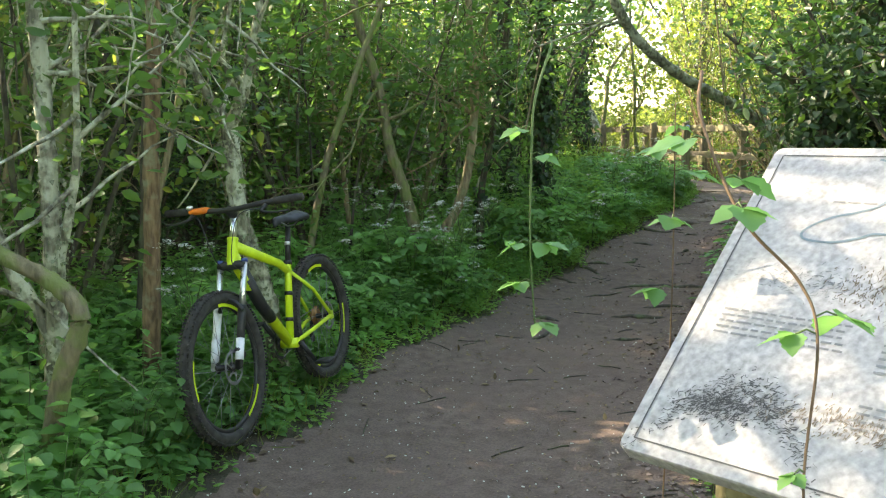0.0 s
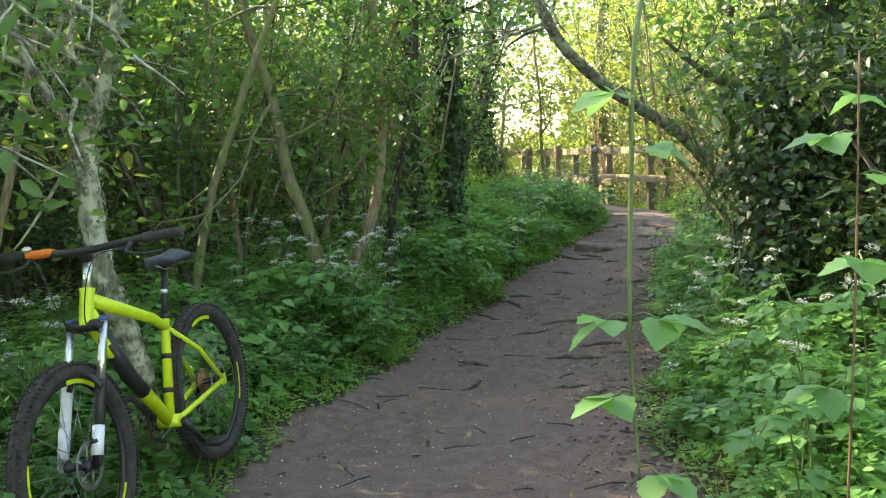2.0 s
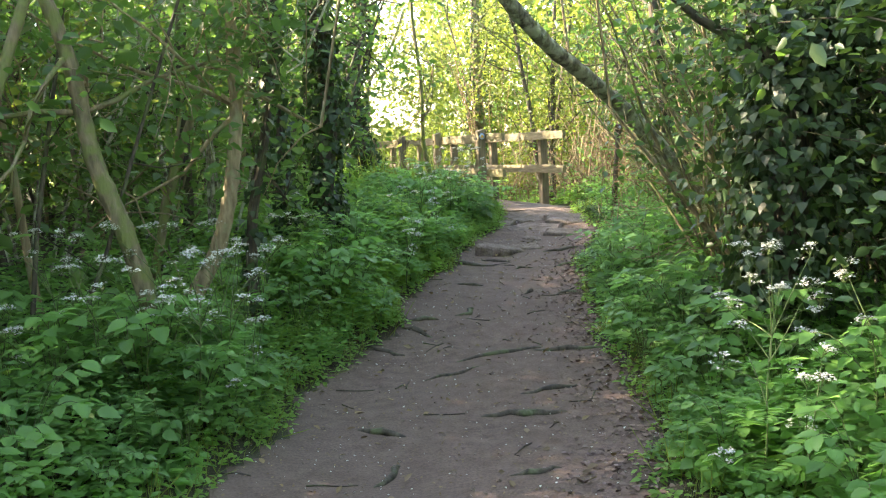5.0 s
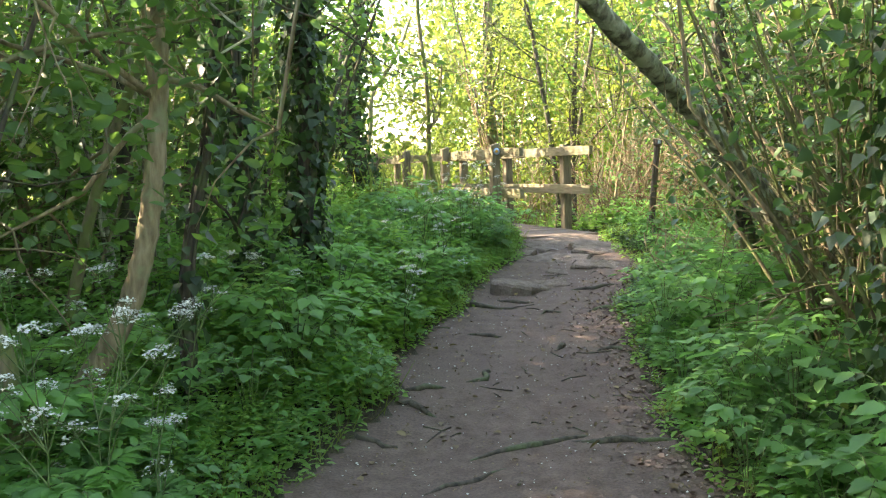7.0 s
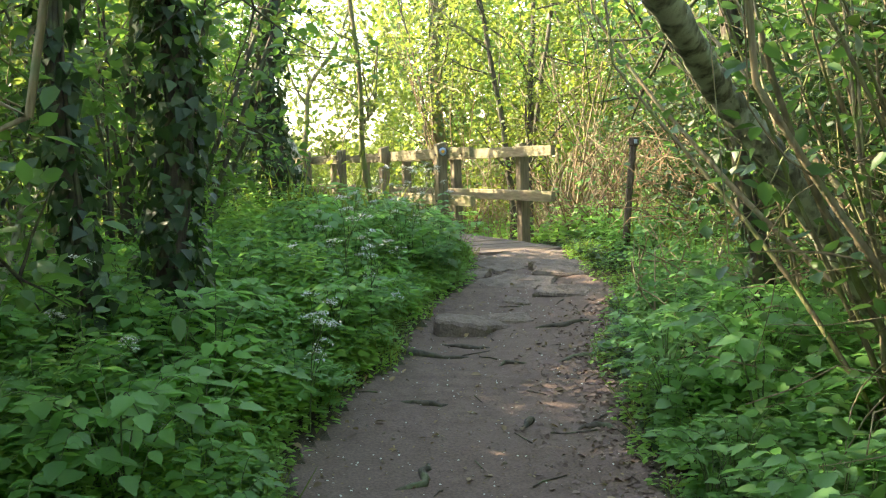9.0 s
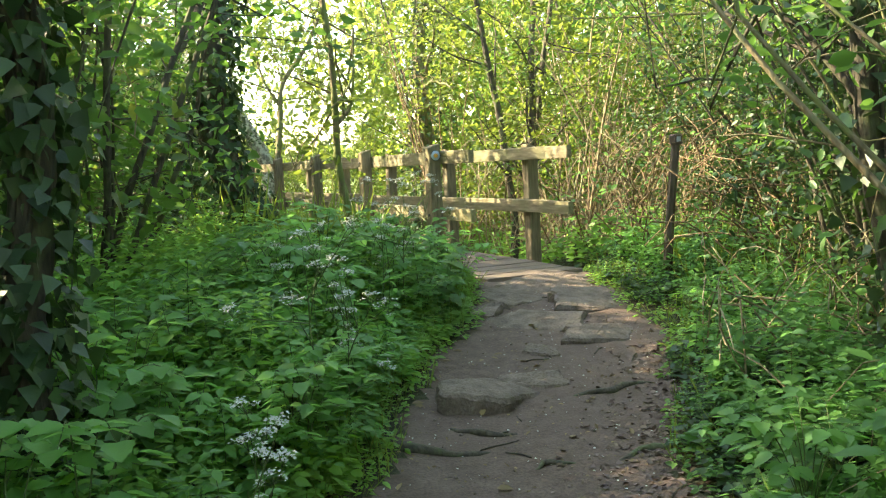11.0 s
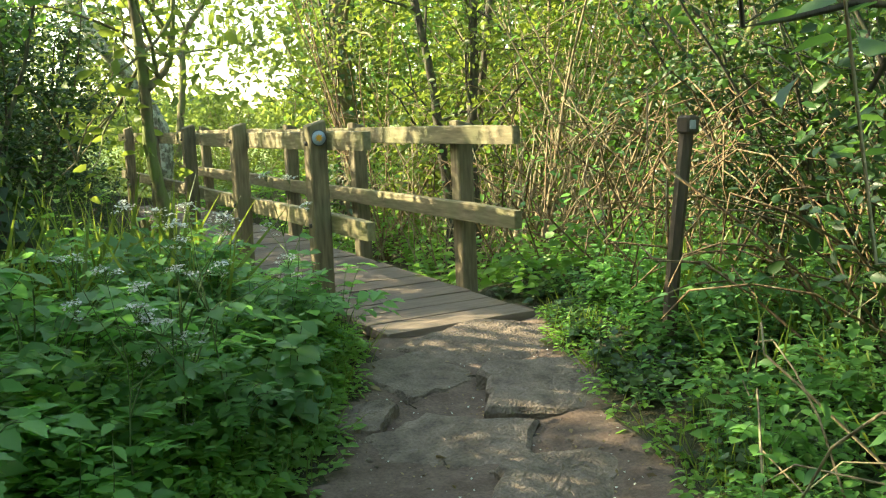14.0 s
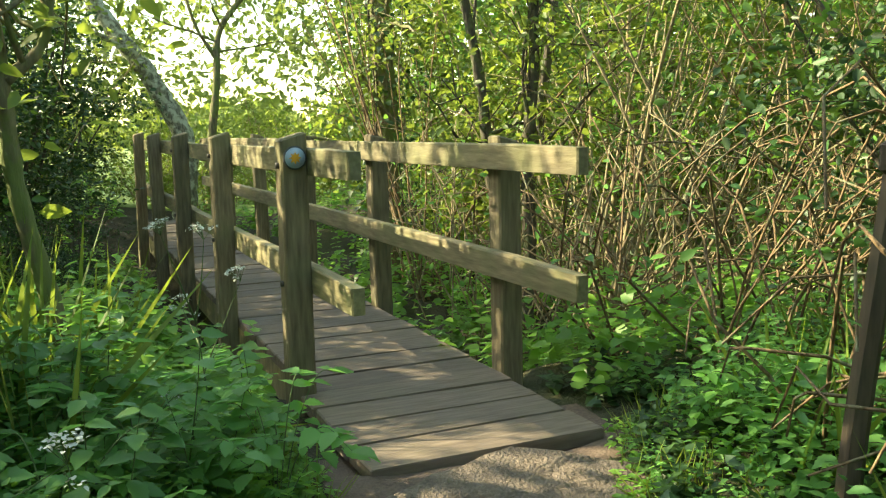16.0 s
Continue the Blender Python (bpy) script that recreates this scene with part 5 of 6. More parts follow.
for x, y, L, a in ((1.71, 7.93, 0.75, 8), (2.14, 7.91, 0.6, -14), (1.32, 7.66, 0.55, 25), (1.03, 8.21, 0.35, -35), (1.31, 8.54, 0.3, -50), (1.82, 9.01, 0.35, 40), (2.27, 10.55, 0.75, -12), (2.1, 9.76, 0.3, -20),
                   (1.45, 6.9, 0.5, -12), (1.73, 7.21, 0.45, 10), (0.75, 6.9, 0.3, -30), (2.74, 10.24, 0.25, 10), (3.18, 10.14, 0.45, 5), (3.41, 10.87, 0.5, -5), (2.64, 10.65, 0.35, -60),
                   (2.45, 9.38, 0.2, 60), (2.72, 9.2, 0.2, -20), (1.45, 8.79, 0.3, -10), (0.65, 6.3, 0.3, 35), (3.79, 12.03, 0.5, 12), (1.2, 6.1, 0.3, -8)):
    root(x, y, L, a, rng.uniform(0.010, 0.020))

# ---- litter ----
def scatter(name, label, k, mat, size, shape, lift, test=None, tilt=0.35, category="litter"):
    pts = []
    while len(pts) < k:
        y = rng.uniform(1.0, 13.2, k)
        l, r = edge_left(y), edge_right(y)
        q = rng.random(k)
        q = np.where(rng.random(k) < 0.6, np.where(rng.random(k) < 0.5, q ** 2.5, 1 - q ** 2.5), q)
        x = l - 0.14 + (r - l + 0.30) * q
        pts += list(zip(x, y))
    xy = np.array(pts[:k])
    p = np.stack([xy[:, 0], xy[:, 1], height(xy[:, 0], xy[:, 1]) + lift], 1)
    d = unit(k)
    d[:, 2] *= tilt
    return single(name, leaf_mesh(name, leaf_arrays(p, d, np.array((0, 0, 1.0)) + rng.normal(size=(k, 3)) * tilt * 0.6, size * rng.uniform(0.5, 1.4, k), shape), mat), mat, label, category, kind="stuff")


scatter("fallen_leaves", "dry brown leaves lying on the path", 520, LEAF_DRY, 0.045, OVATE, 0.008)
scatter("leaf_crumbs", "crumbled brown leaves and bark on the path", 5200, LEAF_DRY, 0.016, OVATE, 0.003)
scatter("fallen_petals", "small pale blossom petals strewn on the path", 2600, PETAL, 0.009, BROAD, 0.004)
CHIP = leaf_material("bark_chip", (0.09, 0.055, 0.045), (0.30, 0.22, 0.19), (0.1, 0.06, 0.04), 0.05, 0.9)
k = 3600
cy2 = rng.uniform(3.2, 11.5, k)
cx2 = edge_right(cy2) + 0.08 - np.abs(rng.normal(size=k)) * 0.22
chips = np.stack([cx2, cy2, height(cx2, cy2) + 0.004], 1)
single("bark_chips", leaf_mesh("bark_chips", leaf_arrays(chips, unit(k) * (1, 1, 0.25), np.array((0, 0, 1.0)) + rng.normal(size=(k, 3)) * 0.3, 0.024 * rng.uniform(0.4, 1.5, k), BROAD), CHIP), CHIP, "purple-brown bark chips along the path's edge", "litter", kind="stuff")
s = Soup()
for _ in range(80):
    y = rng.uniform(2.5, 13)
    x = rng.uniform(edge_left(y), edge_right(y))
    a, L = rng.uniform(0, 6.28), rng.uniform(0.05, 0.22)
    q = np.linspace(0, 1, 4)
    xs, ys = x + q * L * math.cos(a), y + q * L * math.sin(a) + 0.01 * np.sin(q * 5)
    s.tube(np.stack([xs, ys, height(xs, ys) + 0.004], 1), [0.004, 0.0035, 0.003, 0.002], 4)
single("twigs", s, BARK_DARK, "broken twigs lying on the path", "twigs", kind="stuff")
s = Soup()
for _ in range(420):
    y = rng.uniform(1.5, 13.3)
    x = rng.uniform(edge_left(y), edge_right(y))
    r = rng.uniform(0.004, 0.014)
    g = float(height(x, y))
    s.tube([(x, y, g - r * 0.5), (x, y, g + r * 0.2), (x + r * 0.2, y, g + r * 0.65)], [r, r * 0.9, r * 0.4], 6)
single("pebbles", s, STONE, "small stones in the trodden earth", "pebbles", kind="stuff")

# ---- bramble runners hanging over the path ----
def serrated(k=9):
    """A toothed leaf blade, folded along its rib."""
    t = np.linspace(0, 1, k)
    w = 0.40 * np.sin(np.pi * t ** 0.75) * (1 + 0.10 * np.where(np.arange(k) % 2, 1, -1))
    w[0], w[-1] = 0.0, 0.0
    rib = [(0, q, -0.10 * q * q) for q in t]
    rgt = [(w[i], t[i] - 0.02, 0.09 * w[i] / 0.4 - 0.12 * t[i] ** 2) for i in range(1, k - 1)]
    lft = [(-x, y, z) for x, y, z in rgt]
    v = rib + rgt + lft
    f = [(0, k, 1), (0, 1, 2 * k - 2)]
    for i in range(1, k - 2):
        f += [(i, k + i - 1, k + i, i + 1), (i, i + 1, 2 * k - 2 + i, 2 * k - 3 + i)]
    f += [(k - 2, 2 * k - 3, k - 1), (k - 2, k - 1, 3 * k - 5)]
    return v, f


BLADE = Soup().add(*serrated()).mesh("leaf", LEAF_HERB_LIGHT)
BLADE_DARK = Soup().add(*serrated()).mesh("leaf", LEAF_HERB)


def runner(ctrl, groups, label, r=0.0028, blade=BLADE, mat=None):
    """A thorny stem with leaves in threes: groups are (share along the stem, size, facing)."""
    t = thing("bramble_runner", label, "bramble")
    line = curve_pts(ctrl, 8)
    part("stem", Soup().tube(line, np.linspace(r * 1.2, r * 0.6, len(line)), 6), mat or STEM_GREEN, t)
    for share, size, face in groups:
        p = line[int(share * (len(line) - 1))]
        a = radians(face)
        tip = p + 0.5 * size * np.array((math.cos(a), math.sin(a), -0.05))
        part("stalk", Soup().tube([p, (p + tip) / 2 + (0, 0, 0.006), tip], 0.0013, 4), STEM_GREEN, t)
        for turn, s in ((0, 1.0), (75, 0.8), (-75, 0.8)):
            lf = part("leaf", blade, None, t)
            lf.matrix_basis = Matrix.Translation(tip) @ pose(0, 0, 0, rng.uniform(-35, -5), rng.uniform(-20, 20), face - 90 + turn) @ Matrix.Scale(size * s, 4)
    return t


runner([(0.20, 1.90, 1.62), (0.16, 1.86, 1.50), (0.152, 1.85, 1.36), (0.15, 1.85, 1.2), (0.16, 1.85, 1.04)], [(0.35, 0.05, 200), (0.45, 0.045, -20), (0.72, 0.055, 190), (0.74, 0.06, -30), (0.86, 0.055, 200), (0.98, 0.055, -60)], "thin bramble shoot hanging over the path")
runner([(0.37, 1.42, 1.53), (0.345, 1.33, 1.46), (0.37, 1.22, 1.33), (0.43, 1.17, 1.25), (0.435, 1.12, 1.18), (0.40, 1.06, 1.02), (0.42, 1.05, 0.86)], [(0.22, 0.06, 170), (0.28, 0.055, 10), (0.33, 0.06, -90), (0.62, 0.07, 20), (0.66, 0.05, 160), (0.82, 0.03, 200)], "bramble runner arching over the information board", 0.0024, BLADE, STEM_BROWN)
runner([(0.44, 2.0, 0.05), (0.46, 1.98, 0.6), (0.47, 1.97, 1.1), (0.47, 1.97, 1.5)], [(0.70, 0.065, 180), (0.80, 0.07, 250), (0.88, 0.075, -10), (0.93, 0.06, 170), (0.98, 0.05, 60)], "bramble shoot standing beside the board", 0.0019, BLADE, STEM_BROWN)
for x, y, h, f in ((0.95, 3.0, 0.75, 200), (1.25, 3.5, 0.7, 170), (1.45, 3.9, 0.75, 230), (1.15, 2.7, 0.8, 150), (1.6, 4.4, 0.6, 190), (1.75, 4.0, 0.8, 200), (1.5, 3.2, 0.85, 210), (1.9, 4.9, 0.6, 180), (2.1, 5.3, 0.6, 200), (-1.6, 3.0, 0.65, 20), (-1.45, 2.75, 0.55, -30), (-1.8, 3.35, 0.8, 0)):
    g = float(height(x, y))
    runner([(x, y, g - 0.02), (x + 0.03, y, g + h * 0.5), (x - 0.05, y - 0.05, g + h), (x - 0.15, y - 0.12, g + h * 0.95)], [(0.3, 0.06, f + 30), (0.42, 0.07, f), (0.53, 0.072, f + 140), (0.65, 0.076, f - 60), (0.75, 0.07, f + 180), (0.86, 0.068, f + 60), (0.97, 0.07, f)], "leafy bramble shoot in the verge", 0.003)

# ---- cow parsley ----
def cow_parsley_stock(h, heads):
    t = thing("cow_parsley", "cow parsley with white flower heads among the herbs", "wildflower", "cow parsley along the path")
    s = Soup()
    main = limb(s, (0, 0, -0.03), (0, 0, 1), h * 0.7, 0.005, 5, 0.08)
    heads_made, lf = [], []
    for _ in range(heads):
        fl = []
        b = limb(s, main[rng.integers(3, 8)], unit(1, 1.4)[0], h * rng.uniform(0.25, 0.42), 0.003, 4, 0.1, 0.0, 4)
        tip = b[-1]
        for _ in range(9):
            u = unit(1, 1.6)[0]
            e = tip + u * 0.042
            s.tube([tip, e], 0.0008, 3, False)
            k = 9
            fl.append(leaf_arrays(e + rng.normal(size=(k, 3)) * (0.008, 0.008, 0.003), unit(k) * (1, 1, 0.3), unit(k, 4.0), rng.uniform(0.006, 0.011, k), BROAD))
        heads_made.append(np.concatenate(fl))
    for _ in range(7):
        q = main[rng.integers(1, 6)]
        u = unit(1, 0.1)[0] * (1, 1, 0.4)
        rib = np.linspace(0.02, 0.20, 9)[:, None] * u + q
        for sd in (-1, 1):
            side = np.cross(u, (0, 0, 1.0)) * sd
            k = len(rib)
            lf.append(leaf_arrays(rib, np.tile(side + u * 0.6, (k, 1)) + rng.normal(size=(k, 3)) * 0.2, np.tile((0, 0, 1.0), (k, 1)), np.linspace(0.075, 0.02, k), OVATE))
    part("stem", s, STEM_GREEN, t)
    for v in heads_made:
        tagged(part("flower_head", leaf_mesh("flower_head", v, PETAL), PETAL, t, "flat head of tiny white flowers"), kind="stuff")
    part("leaves", leaf_mesh("leaves", np.concatenate(lf), LEAF_HERB), LEAF_HERB, t, "ferny cut leaves")
    return t


PARSLEY = [cow_parsley_stock(0.75, 5), cow_parsley_stock(0.6, 4), cow_parsley_stock(0.9, 6)]
for ob, (hx, hy) in zip(PARSLEY, ((0.02, 7.0), (-0.35, 7.2), (2.72, 11.9))):
    ob.matrix_world = pose(hx, hy, float(height(hx, hy)))
for x, y in ((-0.1, 6.75), (-0.5, 6.9), (-0.2, 7.4), (0.1, 7.55), (-0.7, 7.5), (0.25, 7.8), (-0.9, 7.0), (2.55, 11.75), (2.85, 12.1), (2.6, 12.2), (3.38, 13.25),
             (1.85, 4.7), (2.05, 5.1), (1.75, 5.2), (2.3, 5.4), (2.15, 5.9), (1.95, 4.2), (2.4, 4.8), (2.35, 6.1), (0.42, 1.62), (0.52, 1.45), (-1.25, 4.1), (-1.7, 5.6), (0.6, 8.9), (2.0, 11.4), (0.05, 6.9), (0.2, 7.15), (0.12, 7.35), (-0.3, 6.85), (-0.55, 7.2),
             (2.05, 10.55), (2.1, 10.8), (1.95, 10.4), (2.2, 11.0), (1.6, 9.75), (1.5, 9.5), (1.75, 5.4), (1.9, 5.6)):
    g = 0.0 if not (x < 0.6 and y < 2 and x > 0) else -0.22
    ob = copy_thing(PARSLEY[rng.integers(0, 3)], pose(x, y, float(height(x, y)) + g, rng.uniform(-6, 6), rng.uniform(-6, 6), rng.uniform(0, 360)))

# ---- single nettles and leafy herbs at the path's edge ----
TOOTHED = np.array(serrated(11)[0], float)


def toothed_mesh(name, blades, mat):
    """Leaves with toothed edges, one after another in one mesh."""
    s = Soup()
    faces = serrated(11)[1]
    for v in blades:
        s.add(v, faces)
    return s.mesh(name, mat)


def nettle_stock(h, size, mat, label, width):
    t = thing("nettle", label, "herb", "nettles along the path")
    s = Soup()
    line = limb(s, (0, 0, -0.03), (0, 0, 1), h, 0.0035, 5, 0.10, 0.0, 9)
    part("stem", s, STEM_GREEN, t)
    vs = []
    for i in range(2, len(line)):
        a = i * 1.57 + rng.uniform(-0.4, 0.4)
        f = i / len(line)
        for turn in (0, math.pi):
            d = np.array([(math.cos(a + turn), math.sin(a + turn), rng.uniform(-0.5, 0.1))])
            vs.append(leaf_arrays(line[i:i + 1], d, np.array([(0, 0, 1.0)]) + rng.normal(size=(1, 3)) * 0.2, np.array([size * (1.2 - 0.7 * f)]), TOOTHED * (width, 1, 1)))
    part("leaves", toothed_mesh("leaves", np.concatenate(vs), mat), mat, t)
    return t


NETTLES = [nettle_stock(0.50, 0.11, LEAF_HERB_LIGHT, "light green nettle with toothed leaves", 0.8), nettle_stock(0.40, 0.12, LEAF_HERB_LIGHT, "low herb with broad light leaves", 1.15),
           nettle_stock(0.60, 0.10, LEAF_HERB, "tall nettle with dark green leaves", 0.75), nettle_stock(0.34, 0.12, LEAF_HERB_LIGHT, "broad-leaved herb in the verge", 1.1)]
for ob, (hx, hy) in zip(NETTLES, ((-1.3, 2.6), (-1.4, 3.3), (1.9, 10.9), (2.2, 4.5))):
    ob.matrix_world = pose(hx, hy, float(height(hx, hy)))
for i in range(170):
    y = rng.uniform(2.2, 13.2)
    off = 0.12 + 0.9 * rng.random() ** 1.3
    x = float(edge_left(y)) - off if rng.random() < (0.55 if y < 9.5 else 0.85) else float(edge_right(y)) + off
    if abs(y - 4.4) < 0.75 and -1.3 < x < -0.5:
        continue
    z = rng.uniform(0.6, 1.1) * (0.6 + 0.4 * min(1, off / 0.5))
    ob = copy_thing(NETTLES[rng.integers(0, 4)], pose(x, y, float(height(x, y)), rng.uniform(-12, 12), rng.uniform(-12, 12), rng.uniform(0, 360)))
    ob.scale = (z, z, z)

for x0, x1, y0, y1, k in ((-2.2, -1.25, 2.0, 3.7, 34), (1.0, 2.3, 9.9, 11.4, 34), (1.5, 2.5, 3.2, 5.2, 26), (2.5, 3.6, 12.2, 13.6, 40)):
    for _ in range(k):
        x, y, z = rng.uniform(x0, x1), rng.uniform(y0, y1), rng.uniform(0.8, 1.2)
        if not off_path(x, y, 0.15):
            continue
        ob = copy_thing(NETTLES[(0, 1, 3, 1)[rng.integers(0, 4)]], pose(x, y, float(height(x, y)), rng.uniform(-12, 12), rng.uniform(-12, 12), rng.uniform(0, 360)))
        ob.scale = (z, z, z)


def leafy_herb_stock(stalks, h, reach, size, mat, label):
    """Long leaf stalks from one crown, each ending in a cut leaf of toothed leaflets."""
    t = thing("leafy_herb", label, "herb", "leafy herbs along the path")
    s, vs = Soup(), []
    for i in range(stalks):
        a = i * 2.4 + rng.uniform(-0.4, 0.4)
        out = np.array((math.cos(a), math.sin(a), 0.0))
        side = np.array((-out[1], out[0], 0.0))
        hh, rr = h * rng.uniform(0.6, 1.1), reach * rng.uniform(0.6, 1.2)
        line = curve_pts([np.array((0, 0, -0.03)), out * rr * 0.3 + (0, 0, hh * 0.65), out * rr * 0.75 + (0, 0, hh), out * rr * 1.25 + (0, 0, hh * 0.93)], 5)
        s.tube(line, np.linspace(0.003, 0.0012, len(line)), 4, False)
        spots = [(len(line) - 1, out, 1.15)]
        for q, sc in ((0.92, 0.75), (0.80, 1.0), (0.66, 1.0), (0.52, 0.75)):
            spots += [(int(q * (len(line) - 1)), side + out * 0.55, sc), (int(q * (len(line) - 1)), -side + out * 0.55, sc)]
        for j, d, sc in spots:
            d = d + rng.normal(size=3) * 0.12 + (0, 0, rng.uniform(-0.35, 0.05))
            vs.append(leaf_arrays(line[j:j + 1], d[None], np.array([(0, 0, 1.0)]) + rng.normal(size=(1, 3)) * 0.22, np.array([size * sc * rng.uniform(0.8, 1.2)]), TOOTHED * (0.8, 1, 1)))
    tagged(part("stem", s, STEM_GREEN, t), kind="stuff")
    tagged(part("leaves", toothed_mesh("leaves", np.concatenate(vs), mat), mat, t), kind="stuff")
    return t


LEAFY = [leafy_herb_stock(9, 0.36, 0.20, 0.066, LEAF_HERB_LIGHT, "leafy herb with light green cut leaves"), leafy_herb_stock(11, 0.28, 0.17, 0.055, LEAF_HERB_LIGHT, "low leafy herb with toothed leaflets"),
         leafy_herb_stock(10, 0.46, 0.24, 0.078, LEAF_HERB, "tall leafy herb with broad dark green leaflets")]
for ob, (hx, hy) in zip(LEAFY, ((-1.5, 5.9), (0.1, 8.1), (2.0, 11.9))):
    ob.matrix_world = pose(hx, hy, float(height(hx, hy)))
for i in range(300):
    y = 2.0 + 11.4 * rng.random()
    off = 0.14 + 1.5 * rng.random() ** 1.2
    x = float(edge_left(y)) - off if rng.random() < (0.62 if y < 9.5 else 0.88) else float(edge_right(y)) + off * 0.8
    if abs(y - 4.4) < 0.75 and -1.3 < x < -0.5 or (0.2 < x < 1.5 and y < 2.6):
        continue
    z = rng.uniform(0.65, 1.2) * (0.55 + 0.45 * min(1, off / 0.45))
    ob = copy_thing(LEAFY[rng.integers(0, 3)], pose(x, y, float(height(x, y)), rng.uniform(-10, 10), rng.uniform(-10, 10), rng.uniform(0, 360)))
    ob.scale = (z, z, z)

herb_bank("broad_herbs", "broad-leaved herbs crowding the verge", 900, -2.6, 5.6, 2.0, 13.4, lambda x, y: (x < edge_left(y) - 0.25) & (x > edge_left(y) - 1.5) | (x > edge_right(y) + 0.25) & (x < edge_right(y) + 1.1), LEAF_HERB_LIGHT, lambda x, y: 0.34 + 0 * x, 0.072, OVATE, 7)

# ---- leaning stems and bramble tangle on the hedge side ----
def stem_clump(x, y, k, way, length, r, mat, label, leaves=0, spread=0.25, name="hazel_clump"):
    t = thing(name, label, "shrub")
    tips = []
    for _ in range(k):
        s = Soup()
        a, q = rng.uniform(0, 6.28), rng.uniform(0, spread)
        fx, fy = x + q * math.cos(a), y + q * math.sin(a)
        w = np.array(way) + rng.normal(size=3) * np.array((0.24, 0.22, 0.12))
        main = limb(s, (fx, fy, float(height(fx, fy)) - 0.05), w, length * rng.uniform(0.7, 1.2), r * rng.uniform(0.5, 1.3), 5, 0.12, 0.015, 10, True)
        tips.append(main[4:])
        st = part("stem", s, mat, t)
        for _ in range(4):
            s = Soup()
            tips.append(limb(s, main[rng.integers(3, 10)], unit(1, 0.3)[0], 0.7, 0.0045, 3, 0.35, 0.03, 5, True)[1:])
            part("twig", s, mat, st)
    if leaves:
        part("foliage", leaf_mesh("foliage", clear_of_path(spray(np.concatenate(tips), leaves, 0.09, 0.07, hang=0.2), 2.1), LEAF_TREE), LEAF_TREE, t)
    return t


stem_clump(3.75, 8.0, 16, (-0.16, 0.05, 1.0), 2.7, 0.018, BARK_MOSS, "clump of thin mossy stems leaning over the path", 700)
stem_clump(3.55, 7.5, 12, (-0.12, -0.1, 1.0), 2.7, 0.016, BARK_PALE, "clump of pale thin stems at the path's side", 500)
stem_clump(4.35, 8.9, 14, (-0.18, 0.2, 1.0), 2.6, 0.018, BARK_PALE, "clump of dry pale stems leaning over the path", 500)
stem_clump(3.15, 7.2, 7, (-0.15, 0.0, 1.0), 2.6, 0.009, BARK_MOSS, "thin mossy stems beside the ivy tree", 350)
stem_clump(5.5, 10.8, 9, (-0.25, 0.3, 1.0), 3.0, 0.014, BARK_DARK, "thin dark stems behind the stake", 600, 0.5)
stem_clump(6.2, 12.6, 10, (-0.3, 0.2, 1.0), 3.0, 0.015, BARK_DARK, "dark stems over the bramble tangle", 700, 0.5)
stem_clump(3.55, 8.2, 18, (-0.20, 0.02, 1.0), 2.5, 0.011, BARK_MOSS, "fan of dry stems arching towards the path", 350, 0.2)
stem_clump(3.1, 7.5, 9, (-0.12, 0.1, 1.0), 2.4, 0.009, BARK_PALE, "thin stems at the foot of the ivy tree", 250, 0.2)
tree([on(4.2, 9.9), (4.12, 9.9, 0.8), (3.98, 9.9, 1.5), (3.9, 9.9, 2.4), (3.95, 9.9, 3.6)], 0.06, 0.035, BARK_DARK, "dark leaning trunk in the hedge", limbs=8, limb_from=1.2, leaf_count=500, ivy=300, ivy_r=0.04)
stem_clump(4.35, 9.5, 12, (-0.24, 0.0, 1.0), 2.4, 0.011, BARK_MOSS, "olive stems leaning out of the hedge", 250, 0.2)
stem_clump(6.0, 15.9, 16, (0.35, 0.1, 1.0), 3.4, 0.016, BARK_PALE, "fan of pale dry stems beside the bridge", 350, 0.35)
stem_clump(6.9, 15.4, 16, (0.1, 0.1, 1.0), 3.4, 0.016, BARK_PALE, "upright pale stems over the brambles", 350, 0.4)
stem_clump(7.7, 15.2, 14, (-0.35, 0.1, 1.0), 3.4, 0.014, BARK_BROWN, "leaning brown stems over the brambles", 350, 0.4)
stem_clump(5.55, 18.6, 18, (0.02, 0.0, 1.0), 3.8, 0.012, BARK_BROWN, "dry brown climbers hanging on the draped tree", 200, 0.3)
stem_clump(6.4, 16.8, 14, (0.35, 0.2, 1.0), 3.6, 0.022, BARK_PALE, "clump of pale stems behind the bridge", 900, 0.4)
stem_clump(7.4, 17.4, 12, (-0.2, 0.2, 1.0), 3.6, 0.020, BARK_PALE, "clump of leaning pale stems behind the bridge", 900, 0.4)


